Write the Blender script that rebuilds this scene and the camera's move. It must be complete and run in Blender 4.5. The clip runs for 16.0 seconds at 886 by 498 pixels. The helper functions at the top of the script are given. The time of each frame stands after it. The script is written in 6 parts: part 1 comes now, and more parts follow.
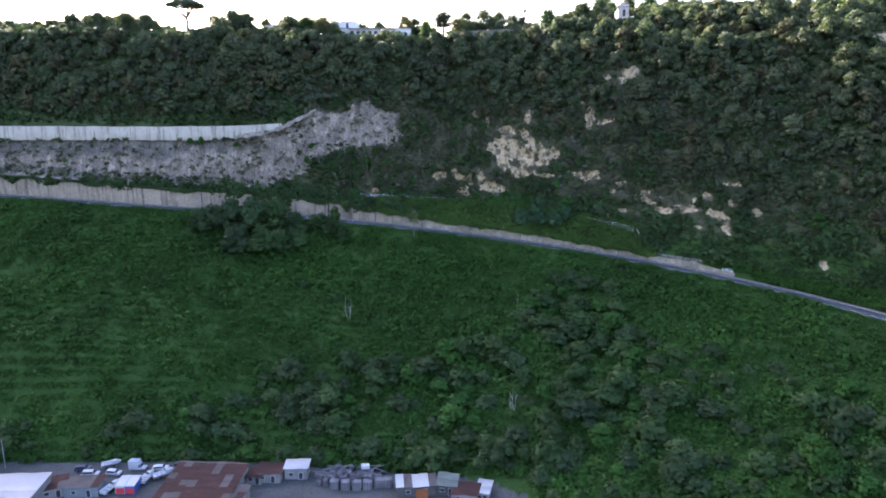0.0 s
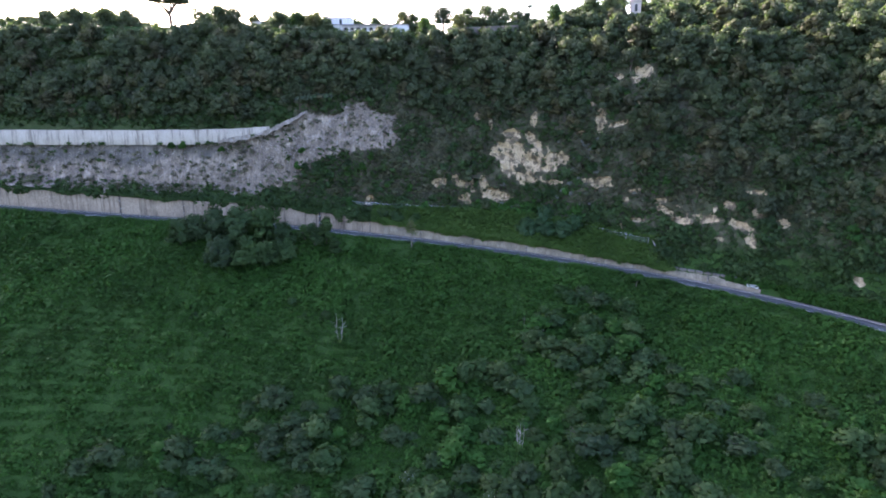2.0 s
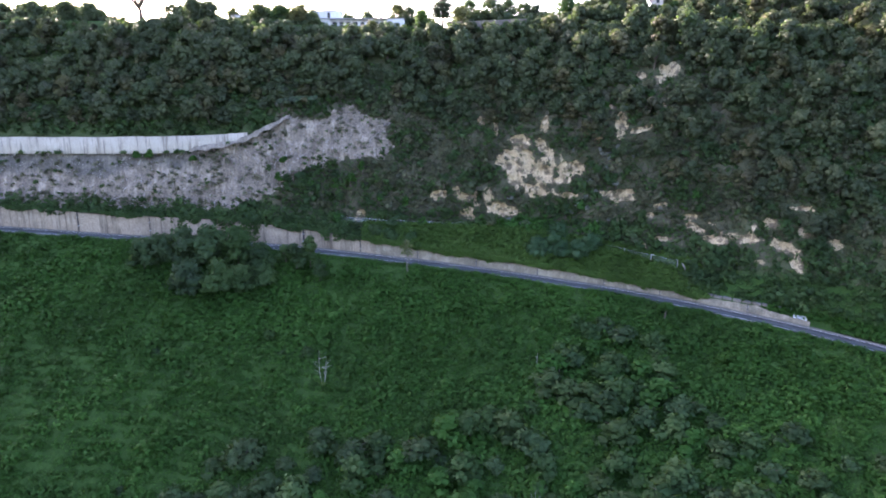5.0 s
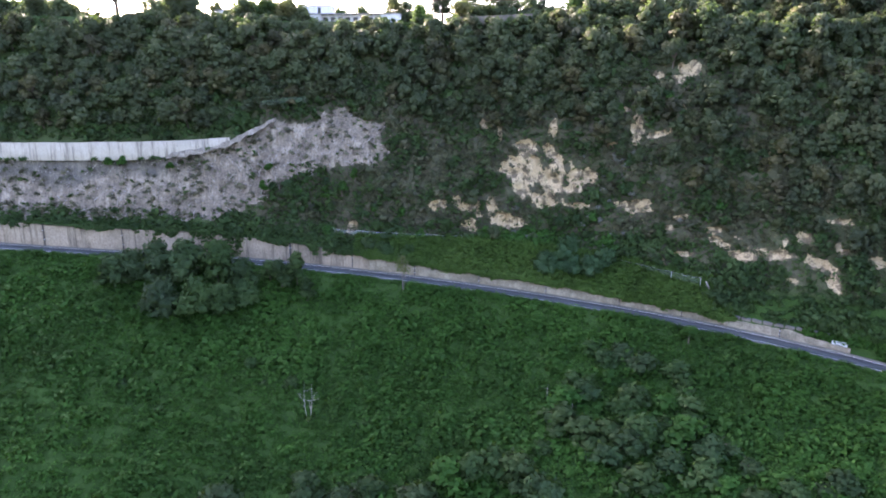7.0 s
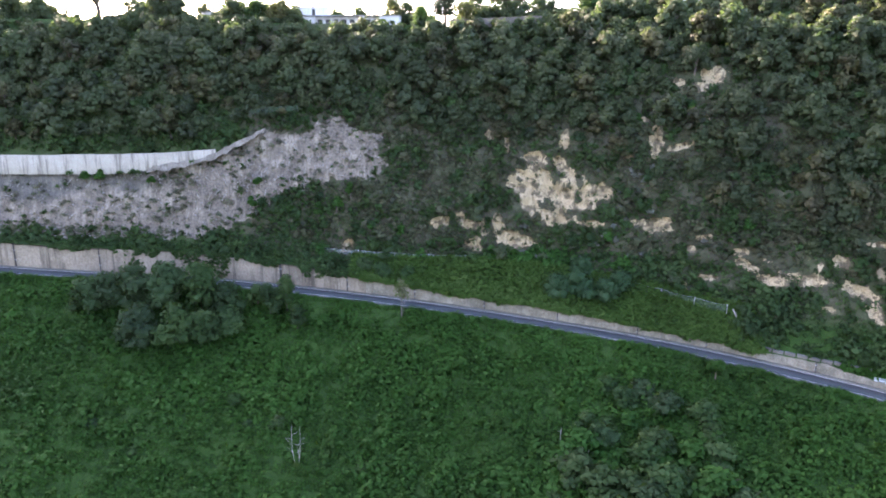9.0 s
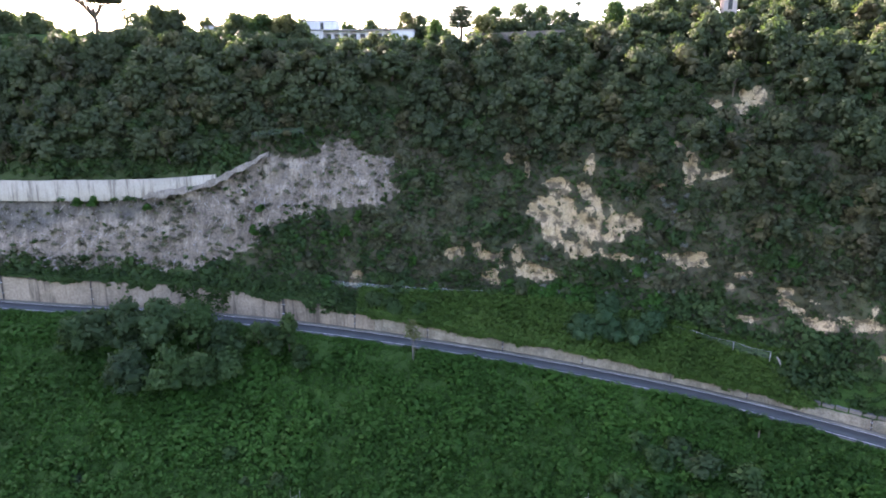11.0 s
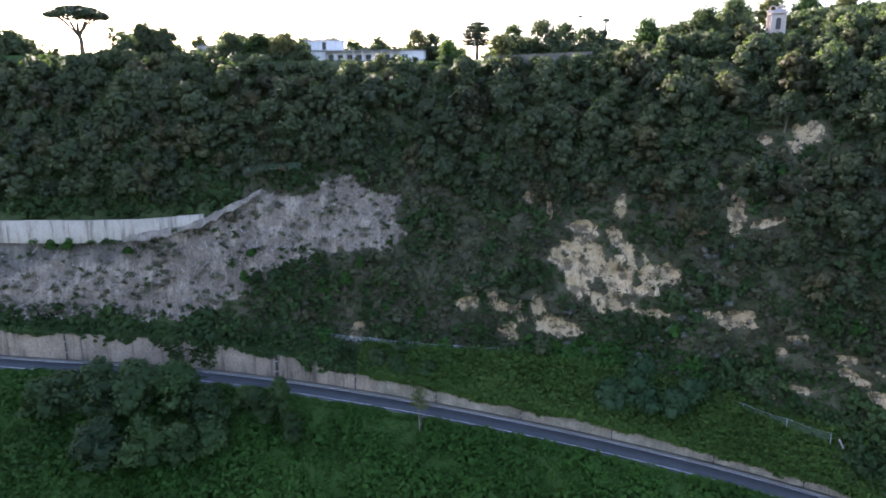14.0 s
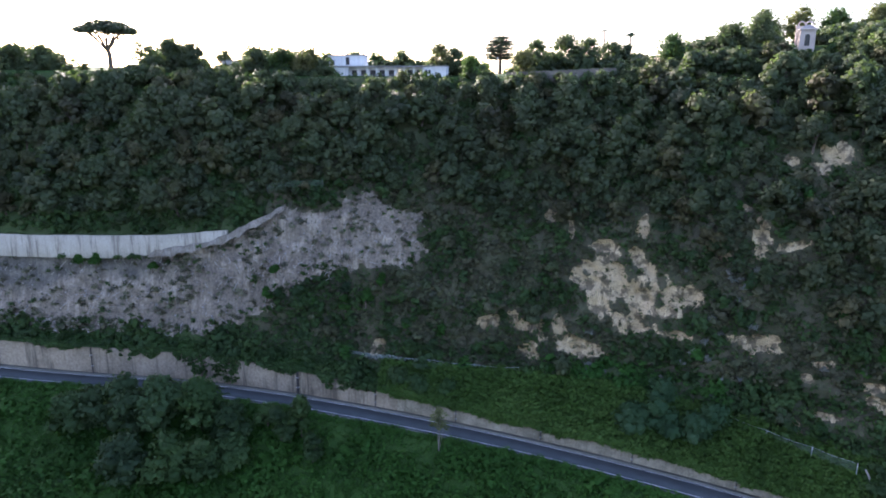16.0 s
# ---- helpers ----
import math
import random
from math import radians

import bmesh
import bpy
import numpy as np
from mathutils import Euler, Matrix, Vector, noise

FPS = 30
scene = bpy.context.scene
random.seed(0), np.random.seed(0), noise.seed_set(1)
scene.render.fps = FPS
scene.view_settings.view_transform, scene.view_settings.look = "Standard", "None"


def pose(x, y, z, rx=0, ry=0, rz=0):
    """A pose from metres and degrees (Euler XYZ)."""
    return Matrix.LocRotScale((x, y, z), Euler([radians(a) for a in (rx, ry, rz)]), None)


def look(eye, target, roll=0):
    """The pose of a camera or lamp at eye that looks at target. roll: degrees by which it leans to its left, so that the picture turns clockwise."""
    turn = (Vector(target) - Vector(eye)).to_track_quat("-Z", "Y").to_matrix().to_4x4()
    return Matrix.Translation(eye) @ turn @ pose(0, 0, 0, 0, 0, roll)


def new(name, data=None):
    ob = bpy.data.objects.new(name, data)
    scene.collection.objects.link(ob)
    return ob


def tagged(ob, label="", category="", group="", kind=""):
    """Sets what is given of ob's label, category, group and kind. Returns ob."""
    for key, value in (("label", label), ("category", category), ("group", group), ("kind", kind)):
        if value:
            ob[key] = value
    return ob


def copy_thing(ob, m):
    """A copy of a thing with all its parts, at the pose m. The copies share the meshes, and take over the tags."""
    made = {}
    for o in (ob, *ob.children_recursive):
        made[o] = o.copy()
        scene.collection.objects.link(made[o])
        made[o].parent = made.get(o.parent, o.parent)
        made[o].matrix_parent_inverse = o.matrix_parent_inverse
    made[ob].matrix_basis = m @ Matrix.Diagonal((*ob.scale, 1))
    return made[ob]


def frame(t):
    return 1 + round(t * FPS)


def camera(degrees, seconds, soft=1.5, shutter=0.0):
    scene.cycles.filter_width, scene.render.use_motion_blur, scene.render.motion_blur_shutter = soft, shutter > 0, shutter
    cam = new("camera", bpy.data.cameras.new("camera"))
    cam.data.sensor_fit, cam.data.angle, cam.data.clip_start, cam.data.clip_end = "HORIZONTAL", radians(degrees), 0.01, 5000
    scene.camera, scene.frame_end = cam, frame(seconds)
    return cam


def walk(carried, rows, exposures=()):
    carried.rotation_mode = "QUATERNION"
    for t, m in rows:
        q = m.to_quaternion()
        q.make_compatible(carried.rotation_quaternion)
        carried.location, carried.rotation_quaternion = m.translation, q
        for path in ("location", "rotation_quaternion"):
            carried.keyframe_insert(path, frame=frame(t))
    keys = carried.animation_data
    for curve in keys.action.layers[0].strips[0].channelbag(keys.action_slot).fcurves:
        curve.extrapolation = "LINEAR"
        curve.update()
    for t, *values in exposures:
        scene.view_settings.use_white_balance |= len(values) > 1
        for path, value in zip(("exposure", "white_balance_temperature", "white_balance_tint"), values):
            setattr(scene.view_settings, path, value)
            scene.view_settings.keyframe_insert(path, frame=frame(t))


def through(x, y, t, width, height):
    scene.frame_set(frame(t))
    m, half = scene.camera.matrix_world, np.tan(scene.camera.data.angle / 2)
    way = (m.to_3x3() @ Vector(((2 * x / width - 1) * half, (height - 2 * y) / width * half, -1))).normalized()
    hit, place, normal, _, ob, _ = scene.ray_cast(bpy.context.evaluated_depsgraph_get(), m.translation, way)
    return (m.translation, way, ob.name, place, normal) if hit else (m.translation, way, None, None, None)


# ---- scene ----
cam = camera(65.5, 16.0, soft=1.8)
METRES, EYE, TILT, LEAN, TURN = 130.0, 86.0, -13.0, 0.0, 0.0
EXPOSURES = [(0.0, 2.78, 5950, 30), (3.5, 3.0, 5950, 32), (7.0, 3.25, 6350, 33), (9.0, 3.35, 6450, 32), (11.5, 2.92, 6500, 30), (12.5, 2.72, 6400, 29), (14.5, 2.5, 6050, 28), (16.0, 2.4, 5850, 28)]
ROWS = [
    (0.0, 0.0, 0.0, 0.0, 0.0, 0.0, -0.0),
    (0.5, -0.0, 0.0369, 0.0091, -0.0, -0.01, 0.01),
    (1.0, 0.0001, 0.0736, 0.0185, 0.01, -0.02, 0.03),
    (1.5, 0.0004, 0.11, 0.0272, 0.01, -0.02, 0.04),
    (2.0, 0.001, 0.1469, 0.0363, 0.03, -0.03, 0.06),
    (2.5, 0.0011, 0.184, 0.0452, 0.03, -0.03, 0.08),
    (3.0, 0.0015, 0.2207, 0.0543, 0.05, -0.03, 0.09),
    (3.5, 0.0017, 0.2576, 0.0629, 0.06, -0.03, 0.09),
    (4.0, 0.0023, 0.2944, 0.0725, 0.07, -0.05, 0.11),
    (6.5, 0.0036, 0.4803, 0.1176, 0.07, -0.03, 0.17),
    (7.0, 0.004, 0.5143, 0.1262, 0.07, -0.03, 0.18),
    (7.5, 0.0045, 0.5482, 0.1347, 0.06, -0.05, 0.18),
    (8.0, 0.005, 0.579, 0.1445, 0.1, -0.07, 0.17),
    (8.5, 0.0051, 0.6074, 0.1572, 0.16, -0.08, 0.16),
    (9.0, 0.0052, 0.6339, 0.1727, 0.32, -0.06, 0.13),
    (11.5, 0.0043, 0.77, 0.257, 1.88, -0.02, -0.2),
    (12.0, 0.004, 0.801, 0.2745, 2.12, -0.02, -0.26),
    (12.5, 0.004, 0.8308, 0.2931, 2.35, -0.06, -0.32),
    (13.0, 0.0055, 0.8581, 0.3116, 2.64, -0.11, -0.41),
    (13.5, 0.0042, 0.8756, 0.3277, 2.72, -0.18, -0.51),
    (14.0, 0.0051, 0.8878, 0.3366, 2.79, -0.23, -0.54),
    (14.5, 0.0041, 0.8935, 0.3413, 2.96, -0.24, -0.61),
    (15.0, 0.0051, 0.8923, 0.3513, 3.59, -0.33, -0.78),
    (15.5, 0.0061, 0.89, 0.3625, 4.18, -0.37, -0.93),
    (16.0, 0.0058, 0.8881, 0.3717, 4.6, -0.33, -1.06),
]
walk(cam, [(t, pose(0, 0, EYE, TILT, LEAN, TURN) @ pose(METRES * x, METRES * y, METRES * z, 90 + pitch, roll, yaw)) for t, x, y, z, yaw, pitch, roll in ROWS],
     exposures=EXPOSURES)


SUN_LEFT, SUN_UP = 38.0, 24.0          # degrees left of the view's axis, and above the horizon
world = bpy.data.worlds.new("world")
scene.world = world
world.use_nodes = True
_nt = world.node_tree
_sky = _nt.nodes.new("ShaderNodeTexSky")
_sky.sky_type, _sky.sun_disc = "NISHITA", False
_sky.sun_elevation, _sky.sun_rotation = radians(SUN_UP), radians(360 - SUN_LEFT)
_sky.air_density, _sky.dust_density, _sky.ozone_density = 1.0, 3.0, 1.0
_nt.links.new(_sky.outputs[0], _nt.nodes["Background"].inputs[0])
_nt.nodes["Background"].inputs[1].default_value = 0.14
sun = new("sun", bpy.data.lights.new("sun", "SUN"))
sun.data.energy, sun.data.angle, sun.data.color = 3.9, radians(0.6), (1.0, 0.87, 0.68)
_s = Vector((-math.sin(radians(SUN_LEFT)) * math.cos(radians(SUN_UP)), math.cos(radians(SUN_LEFT)) * math.cos(radians(SUN_UP)), math.sin(radians(SUN_UP))))
sun.matrix_world = look(_s * 600, (0, 0, 0))


# ---- materials ----
def nodes_of(name):
    m = bpy.data.materials.new(name)
    m.use_nodes = True
    nt = m.node_tree
    return m, nt, nt.nodes["Principled BSDF"], nt.nodes["Material Output"]


def add(nt, kind, **inputs):
    n = nt.nodes.new("ShaderNode" + kind)
    for k, v in inputs.items():
        n.inputs[k.replace("_", " ")].default_value = v
    return n


def noise_tex(nt, vec, scale, detail=4.0, rough=0.55):
    n = add(nt, "TexNoise", Scale=scale, Detail=detail, Roughness=rough)
    nt.links.new(vec, n.inputs["Vector"])
    return n.outputs["Fac"]


def ramp(nt, fac, stops):
    n = nt.nodes.new("ShaderNodeValToRGB")
    e = n.color_ramp.elements
    while len(e) < len(stops):
        e.new(0.5)
    for el, (p, c) in zip(e, stops):
        el.position, el.color = p, (*c, 1)
    nt.links.new(fac, n.inputs[0])
    return n.outputs[0]


def mix(nt, fac, a, b, mode="MIX"):
    n = nt.nodes.new("ShaderNodeMix")
    n.data_type, n.blend_type = "RGBA", mode
    for sock, val in ((n.inputs[0], fac), (n.inputs[6], a), (n.inputs[7], b)):
        if isinstance(val, (int, float)):
            sock.default_value = val
        elif isinstance(val, tuple):
            sock.default_value = (*val, 1)
        else:
            nt.links.new(val, sock)
    return n.outputs[2]


def scaled(nt, vec, sx, sy, sz):
    n = nt.nodes.new("ShaderNodeVectorMath")
    n.operation = "MULTIPLY"
    n.inputs[1].default_value = (sx, sy, sz)
    nt.links.new(vec, n.inputs[0])
    return n.outputs[0]


def bump(nt, bsdf, height, strength, dist):
    b = add(nt, "Bump", Strength=strength, Distance=dist)
    nt.links.new(height, b.inputs["Height"])
    nt.links.new(b.outputs[0], bsdf.inputs["Normal"])


def surface(name, dark, mid, light, scale=1.0, rough=0.8, relief=0.4, depth=0.05, metal=0.0, streaks=0.0, stain=(0.05, 0.045, 0.04), local=False):
    """A weathered surface: broad blotches, fine grain, optional streaks that run down it."""
    m, nt, b, _ = nodes_of(name)
    if local:
        vec = nt.nodes.new("ShaderNodeTexCoord").outputs["Object"]
    else:
        vec = nt.nodes.new("ShaderNodeNewGeometry").outputs["Position"]
    broad, fine = noise_tex(nt, vec, 0.35 * scale), noise_tex(nt, vec, 4.0 * scale, 6.0, 0.65)
    col = ramp(nt, broad, [(0.3, dark), (0.5, mid), (0.72, light)])
    col = mix(nt, 0.55, col, ramp(nt, fine, [(0.25, dark), (0.75, light)]))
    if streaks:
        run = noise_tex(nt, scaled(nt, vec, 1.3 * scale, 1.3 * scale, 0.10 * scale), 1.0, 5.0, 0.7)
        f = ramp(nt, run, [(0.5, (0, 0, 0)), (0.62, (streaks,) * 3)])
        col = mix(nt, f, col, stain)
    nt.links.new(col, b.inputs["Base Color"])
    b.inputs["Roughness"].default_value, b.inputs["Metallic"].default_value, b.inputs["Specular IOR Level"].default_value = rough, metal, 0.25
    bump(nt, b, fine, relief, depth)
    return m


def foliage(name, deep, mid, bright, patch=0.10, through=0.42, vary=0.85):
    """Leaves: tint varies leaf by leaf and from plant to plant; some light comes through."""
    m, nt, b, out = nodes_of(name)
    geo = nt.nodes.new("ShaderNodeNewGeometry")
    broad = noise_tex(nt, geo.outputs["Position"], patch, 3.0)
    col = ramp(nt, broad, [(0.32, deep), (0.5, mid), (0.7, bright)])
    leaf = ramp(nt, geo.outputs["Random Per Island"], [(0.0, deep), (0.6, mid), (1.0, bright)])
    col = mix(nt, 0.33, col, leaf)
    tint = nt.nodes.new("ShaderNodeAttribute")
    tint.attribute_name = "tint"
    plant = nt.nodes.new("ShaderNodeMath")
    plant.operation = "ADD"
    nt.links.new(tint.outputs["Fac"], plant.inputs[0])
    nt.links.new(nt.nodes.new("ShaderNodeObjectInfo").outputs["Random"], plant.inputs[1])
    turn = nt.nodes.new("ShaderNodeMath")
    turn.operation = "FRACT"
    nt.links.new(plant.outputs[0], turn.inputs[0])
    col = mix(nt, vary, col, mix(nt, 1.0, col, ramp(nt, turn.outputs[0], [(0.0, (0.7, 0.74, 0.8)), (0.35, (1.0, 0.95, 0.8)), (0.65, (0.8, 0.95, 0.75)), (1.0, (1.35, 1.32, 1.2))]), "MULTIPLY"))
    nt.links.new(col, b.inputs["Base Color"])
    b.inputs["Roughness"].default_value, b.inputs["Specular IOR Level"].default_value = 0.65, 0.2
    t = nt.nodes.new("ShaderNodeBsdfTranslucent")
    nt.links.new(mix(nt, 0.5, col, (0.11, 0.2, 0.025)), t.inputs[0])
    s = nt.nodes.new("ShaderNodeMixShader")
    s.inputs[0].default_value = through
    nt.links.new(b.outputs[0], s.inputs[1])
    nt.links.new(t.outputs[0], s.inputs[2])
    nt.links.new(s.outputs[0], out.inputs[0])
    return m


def ground_material():
    """Soil under the plants, pale tuff where it is bare, grey scree in the quarry scar, dusty yard below."""
    m, nt, b, _ = nodes_of("ground")
    pos = nt.nodes.new("ShaderNodeNewGeometry").outputs["Position"]
    att = nt.nodes.new("ShaderNodeAttribute")
    att.attribute_name = "cover"
    sep = nt.nodes.new("ShaderNodeSeparateColor")
    nt.links.new(att.outputs["Color"], sep.inputs[0])
    broad, fine = noise_tex(nt, pos, 0.12, 5), noise_tex(nt, pos, 1.6, 7, 0.65)
    soil = mix(nt, 0.5, ramp(nt, broad, [(0.3, (0.018, 0.042, 0.010)), (0.7, (0.034, 0.076, 0.016))]), ramp(nt, fine, [(0.3, (0.012, 0.03, 0.007)), (0.7, (0.042, 0.088, 0.02))]))
    layer = noise_tex(nt, scaled(nt, pos, 0.7, 0.3, 0.22), 1.0, 6, 0.6)
    tuff = mix(nt, 0.5, ramp(nt, fine, [(0.2, (0.40, 0.30, 0.175)), (0.5, (0.54, 0.41, 0.24)), (0.8, (0.62, 0.49, 0.30))]), ramp(nt, layer, [(0.3, (0.34, 0.25, 0.14)), (0.6, (0.63, 0.50, 0.31))]))
    gully = noise_tex(nt, scaled(nt, pos, 0.55, 0.2, 0.09), 1.0, 6, 0.65)
    scree = mix(nt, 0.5, ramp(nt, fine, [(0.28, (0.072, 0.056, 0.043)), (0.5, (0.235, 0.192, 0.148)), (0.75, (0.47, 0.39, 0.305))]), ramp(nt, gully, [(0.40, (0.075, 0.062, 0.048)), (0.60, (0.46, 0.395, 0.31))]))
    dust = mix(nt, 0.5, ramp(nt, broad, [(0.3, (0.038, 0.042, 0.039)), (0.7, (0.085, 0.09, 0.086))]), ramp(nt, fine, [(0.3, (0.04, 0.043, 0.041)), (0.7, (0.105, 0.111, 0.105))]))
    ragged = noise_tex(nt, scaled(nt, pos, 1, 1, 0.7), 0.7, 8, 0.72)
    def edge(sock):
        n = nt.nodes.new("ShaderNodeMath")
        n.operation = "MULTIPLY_ADD"
        nt.links.new(ragged, n.inputs[0])
        n.inputs[1].default_value = 1.9
        nt.links.new(sock, n.inputs[2])
        r = nt.nodes.new("ShaderNodeMapRange")
        r.inputs[1].default_value, r.inputs[2].default_value = 1.40, 1.50
        nt.links.new(n.outputs[0], r.inputs[0])
        return r.outputs[0]
    dry = ramp(nt, noise_tex(nt, pos, 0.22, 6, 0.65), [(0.40, (0, 0, 0)), (0.56, (0.9, 0.9, 0.9))])
    scree = mix(nt, dry, scree, ramp(nt, fine, [(0.3, (0.09, 0.075, 0.06)), (0.7, (0.24, 0.20, 0.16))]))
    earth = ramp(nt, noise_tex(nt, scaled(nt, pos, 0.4, 0.32, 0.42), 1.0, 7, 0.65), [(0.48, (0, 0, 0)), (0.57, (0.88, 0.88, 0.88))])
    tuff = mix(nt, earth, tuff, ramp(nt, fine, [(0.3, (0.05, 0.045, 0.028)), (0.7, (0.17, 0.135, 0.09))]))
    patch = ramp(nt, noise_tex(nt, pos, 0.16, 6, 0.65), [(0.38, (0, 0, 0)), (0.6, (1, 1, 1))])
    brown = mix(nt, 0.5, ramp(nt, fine, [(0.3, (0.042, 0.042, 0.026)), (0.7, (0.11, 0.1, 0.065))]), ramp(nt, broad, [(0.3, (0.05, 0.05, 0.031)), (0.7, (0.1, 0.09, 0.06))]))
    soil = mix(nt, mix(nt, 1.0, att.outputs["Alpha"], mix(nt, 0.3, (1.0, 1.0, 1.0), patch), "MULTIPLY"), soil, brown)
    # crevice shading painted into the tuff colour as thin dark lines
    crevice_shade = nt.nodes.new("ShaderNodeTexVoronoi")
    crevice_shade.feature = "DISTANCE_TO_EDGE"
    warped = nt.nodes.new("ShaderNodeVectorMath")
    warped.operation = "ADD"
    nt.links.new(scaled(nt, pos, 0.5, 0.5, 0.28), warped.inputs[0])
    wn = add(nt, "TexNoise", Scale=0.5, Detail=5.0)
    nt.links.new(pos, wn.inputs["Vector"])
    nt.links.new(wn.outputs["Color"], warped.inputs[1])
    nt.links.new(warped.outputs[0], crevice_shade.inputs["Vector"])
    tuff = mix(nt, ramp(nt, crevice_shade.outputs["Distance"], [(0.0, (0.75, 0.75, 0.75)), (0.09, (0, 0, 0))]), tuff, (0.09, 0.075, 0.05))
    col = mix(nt, edge(sep.outputs[0]), soil, tuff)
    col = mix(nt, edge(sep.outputs[1]), col, scree)
    col = mix(nt, sep.outputs[2], col, dust)
    nt.links.new(col, b.inputs["Base Color"])
    b.inputs["Roughness"].default_value, b.inputs["Specular IOR Level"].default_value = 0.95, 0.1
    bump(nt, b, noise_tex(nt, scaled(nt, pos, 1, 1, 0.5), 0.9, 6, 0.6), 0.8, 0.6)
    return m


def plain(name, col, rough=0.5, metal=0.0, vary=0.15):
    lo = tuple(c * (1 - vary) for c in col)
    hi = tuple(min(1, c * (1 + vary)) for c in col)
    return surface(name, lo, col, hi, 1.5, rough, 0.08, 0.01, metal, local=True)


GROUND = ground_material()
ASPHALT = surface("asphalt", (0.027, 0.035, 0.038), (0.039, 0.049, 0.053), (0.058, 0.070, 0.075), 0.8, 0.85, 0.3, 0.02)
PAVING = surface("paving", (0.075, 0.074, 0.063), (0.125, 0.122, 0.104), (0.185, 0.18, 0.155), 1.2, 0.9, 0.3, 0.02)
LINE = surface("line_paint", (0.42, 0.42, 0.42), (0.6, 0.6, 0.6), (0.72, 0.72, 0.72), 3.0, 0.7, 0.1, 0.01)
OLDWALL = surface("stained_masonry", (0.10, 0.078, 0.055), (0.245, 0.196, 0.138), (0.40, 0.33, 0.24), 0.45, 0.92, 0.9, 0.25, streaks=0.75, stain=(0.075, 0.062, 0.045))
WHITEWALL = surface("pale_concrete", (0.23, 0.205, 0.155), (0.36, 0.322, 0.25), (0.46, 0.415, 0.33), 0.6, 0.9, 0.3, 0.04, streaks=0.9, stain=(0.16, 0.14, 0.11))
BARK = surface("bark", (0.05, 0.04, 0.03), (0.10, 0.08, 0.06), (0.17, 0.14, 0.11), 2.0, 0.95, 0.7, 0.05)
DEADWOOD = surface("bleached_wood", (0.2, 0.18, 0.155), (0.31, 0.285, 0.25), (0.43, 0.40, 0.355), 2.0, 0.9, 0.4, 0.02)
LEAF_OAK = foliage("oak_leaves", (0.048, 0.064, 0.039), (0.068, 0.088, 0.047), (0.118, 0.132, 0.07), 0.13, vary=0.6)
LEAF_RUST = foliage("browned_oak_leaves", (0.04, 0.044, 0.026), (0.085, 0.082, 0.046), (0.165, 0.145, 0.085), 0.2)
LEAF_FIELD = foliage("field_leaves", (0.019, 0.057, 0.010), (0.029, 0.090, 0.014), (0.050, 0.138, 0.023), 0.035, vary=0.4)
LEAF_SHRUB = foliage("shrub_leaves", (0.021, 0.047, 0.018), (0.040, 0.078, 0.027), (0.074, 0.122, 0.045), 0.13)
LEAF_IVY = foliage("ivy_leaves", (0.032, 0.07, 0.013), (0.051, 0.106, 0.019), (0.086, 0.152, 0.034), 0.12, vary=0.4)
LEAF_LUSH = foliage("lush_leaves", (0.018, 0.062, 0.012), (0.032, 0.105, 0.018), (0.06, 0.15, 0.03), 0.12, vary=0.5)
LEAF_DRY = foliage("dry_leaves", (0.06, 0.06, 0.04), (0.11, 0.105, 0.07), (0.18, 0.17, 0.12), 0.3, 0.15)
LEAF_PINE = foliage("pine_needles", (0.020, 0.032, 0.020), (0.035, 0.055, 0.03), (0.07, 0.09, 0.045), 0.3, 0.1)
LEAF_BROWN = foliage("brown_scrub", (0.046, 0.05, 0.029), (0.078, 0.080, 0.047), (0.13, 0.125, 0.08), 0.25, 0.2)
RUBBLE = surface("pale_rubble", (0.045, 0.04, 0.026), (0.22, 0.185, 0.13), (0.50, 0.44, 0.33), 1.0, 0.95, 1.0, 0.3, streaks=0.25, stain=(0.06, 0.06, 0.035))
RAMP = surface("ramp_earth", (0.08, 0.068, 0.05), (0.23, 0.20, 0.155), (0.40, 0.355, 0.285), 1.2, 0.95, 1.0, 0.3, streaks=0.5, stain=(0.07, 0.06, 0.045))
KERB = surface("worn_kerb", (0.06, 0.06, 0.058), (0.11, 0.108, 0.104), (0.2, 0.195, 0.19), 1.2, 0.9, 0.3, 0.02)


# ---- the lie of the land: road line, field below it, hillside above it ----
ROAD_NODES = np.array([(-400, 268, 56), (-200, 264, 48), (-150, 263, 44.6), (-100, 264, 40.6), (-75, 266.5, 38.8), (-50, 265.6, 36.9), (-25, 262.5, 34.9),
                       (0, 257.9, 32.9), (25, 252, 30.7), (50, 244.5, 28.5), (75, 234.2, 26.1), (100, 219.7, 23.7),
                       (125, 198.4, 21.2), (150, 167.5, 18.7), (175, 130, 16.5), (400, -300, 0)])
YARD = -16.0


def smooth_line(nodes, xs, col, width=24.0):
    """Piecewise-linear line through the nodes, rounded over about `width` metres."""
    out, total = 0, 0
    for off in np.linspace(-1, 1, 41)[1:-1]:
        w = 1 + math.cos(math.pi * off)
        out = out + w * np.interp(xs + off * width, nodes[:, 0], nodes[:, col])
        total += w
    return out / total


def road_y(xs):
    return smooth_line(ROAD_NODES, np.asarray(xs, float), 1)


def road_z(xs):
    return smooth_line(ROAD_NODES, np.asarray(xs, float), 2)


def road_frame(xs):
    """Road centre, and the unit direction across the road towards the hill, at each x."""
    xs = np.asarray(xs, float)
    slope = (road_y(xs + 1) - road_y(xs - 1)) / 2
    n = np.sqrt(1 + slope ** 2)
    return road_y(xs), road_z(xs), -slope / n, 1 / n


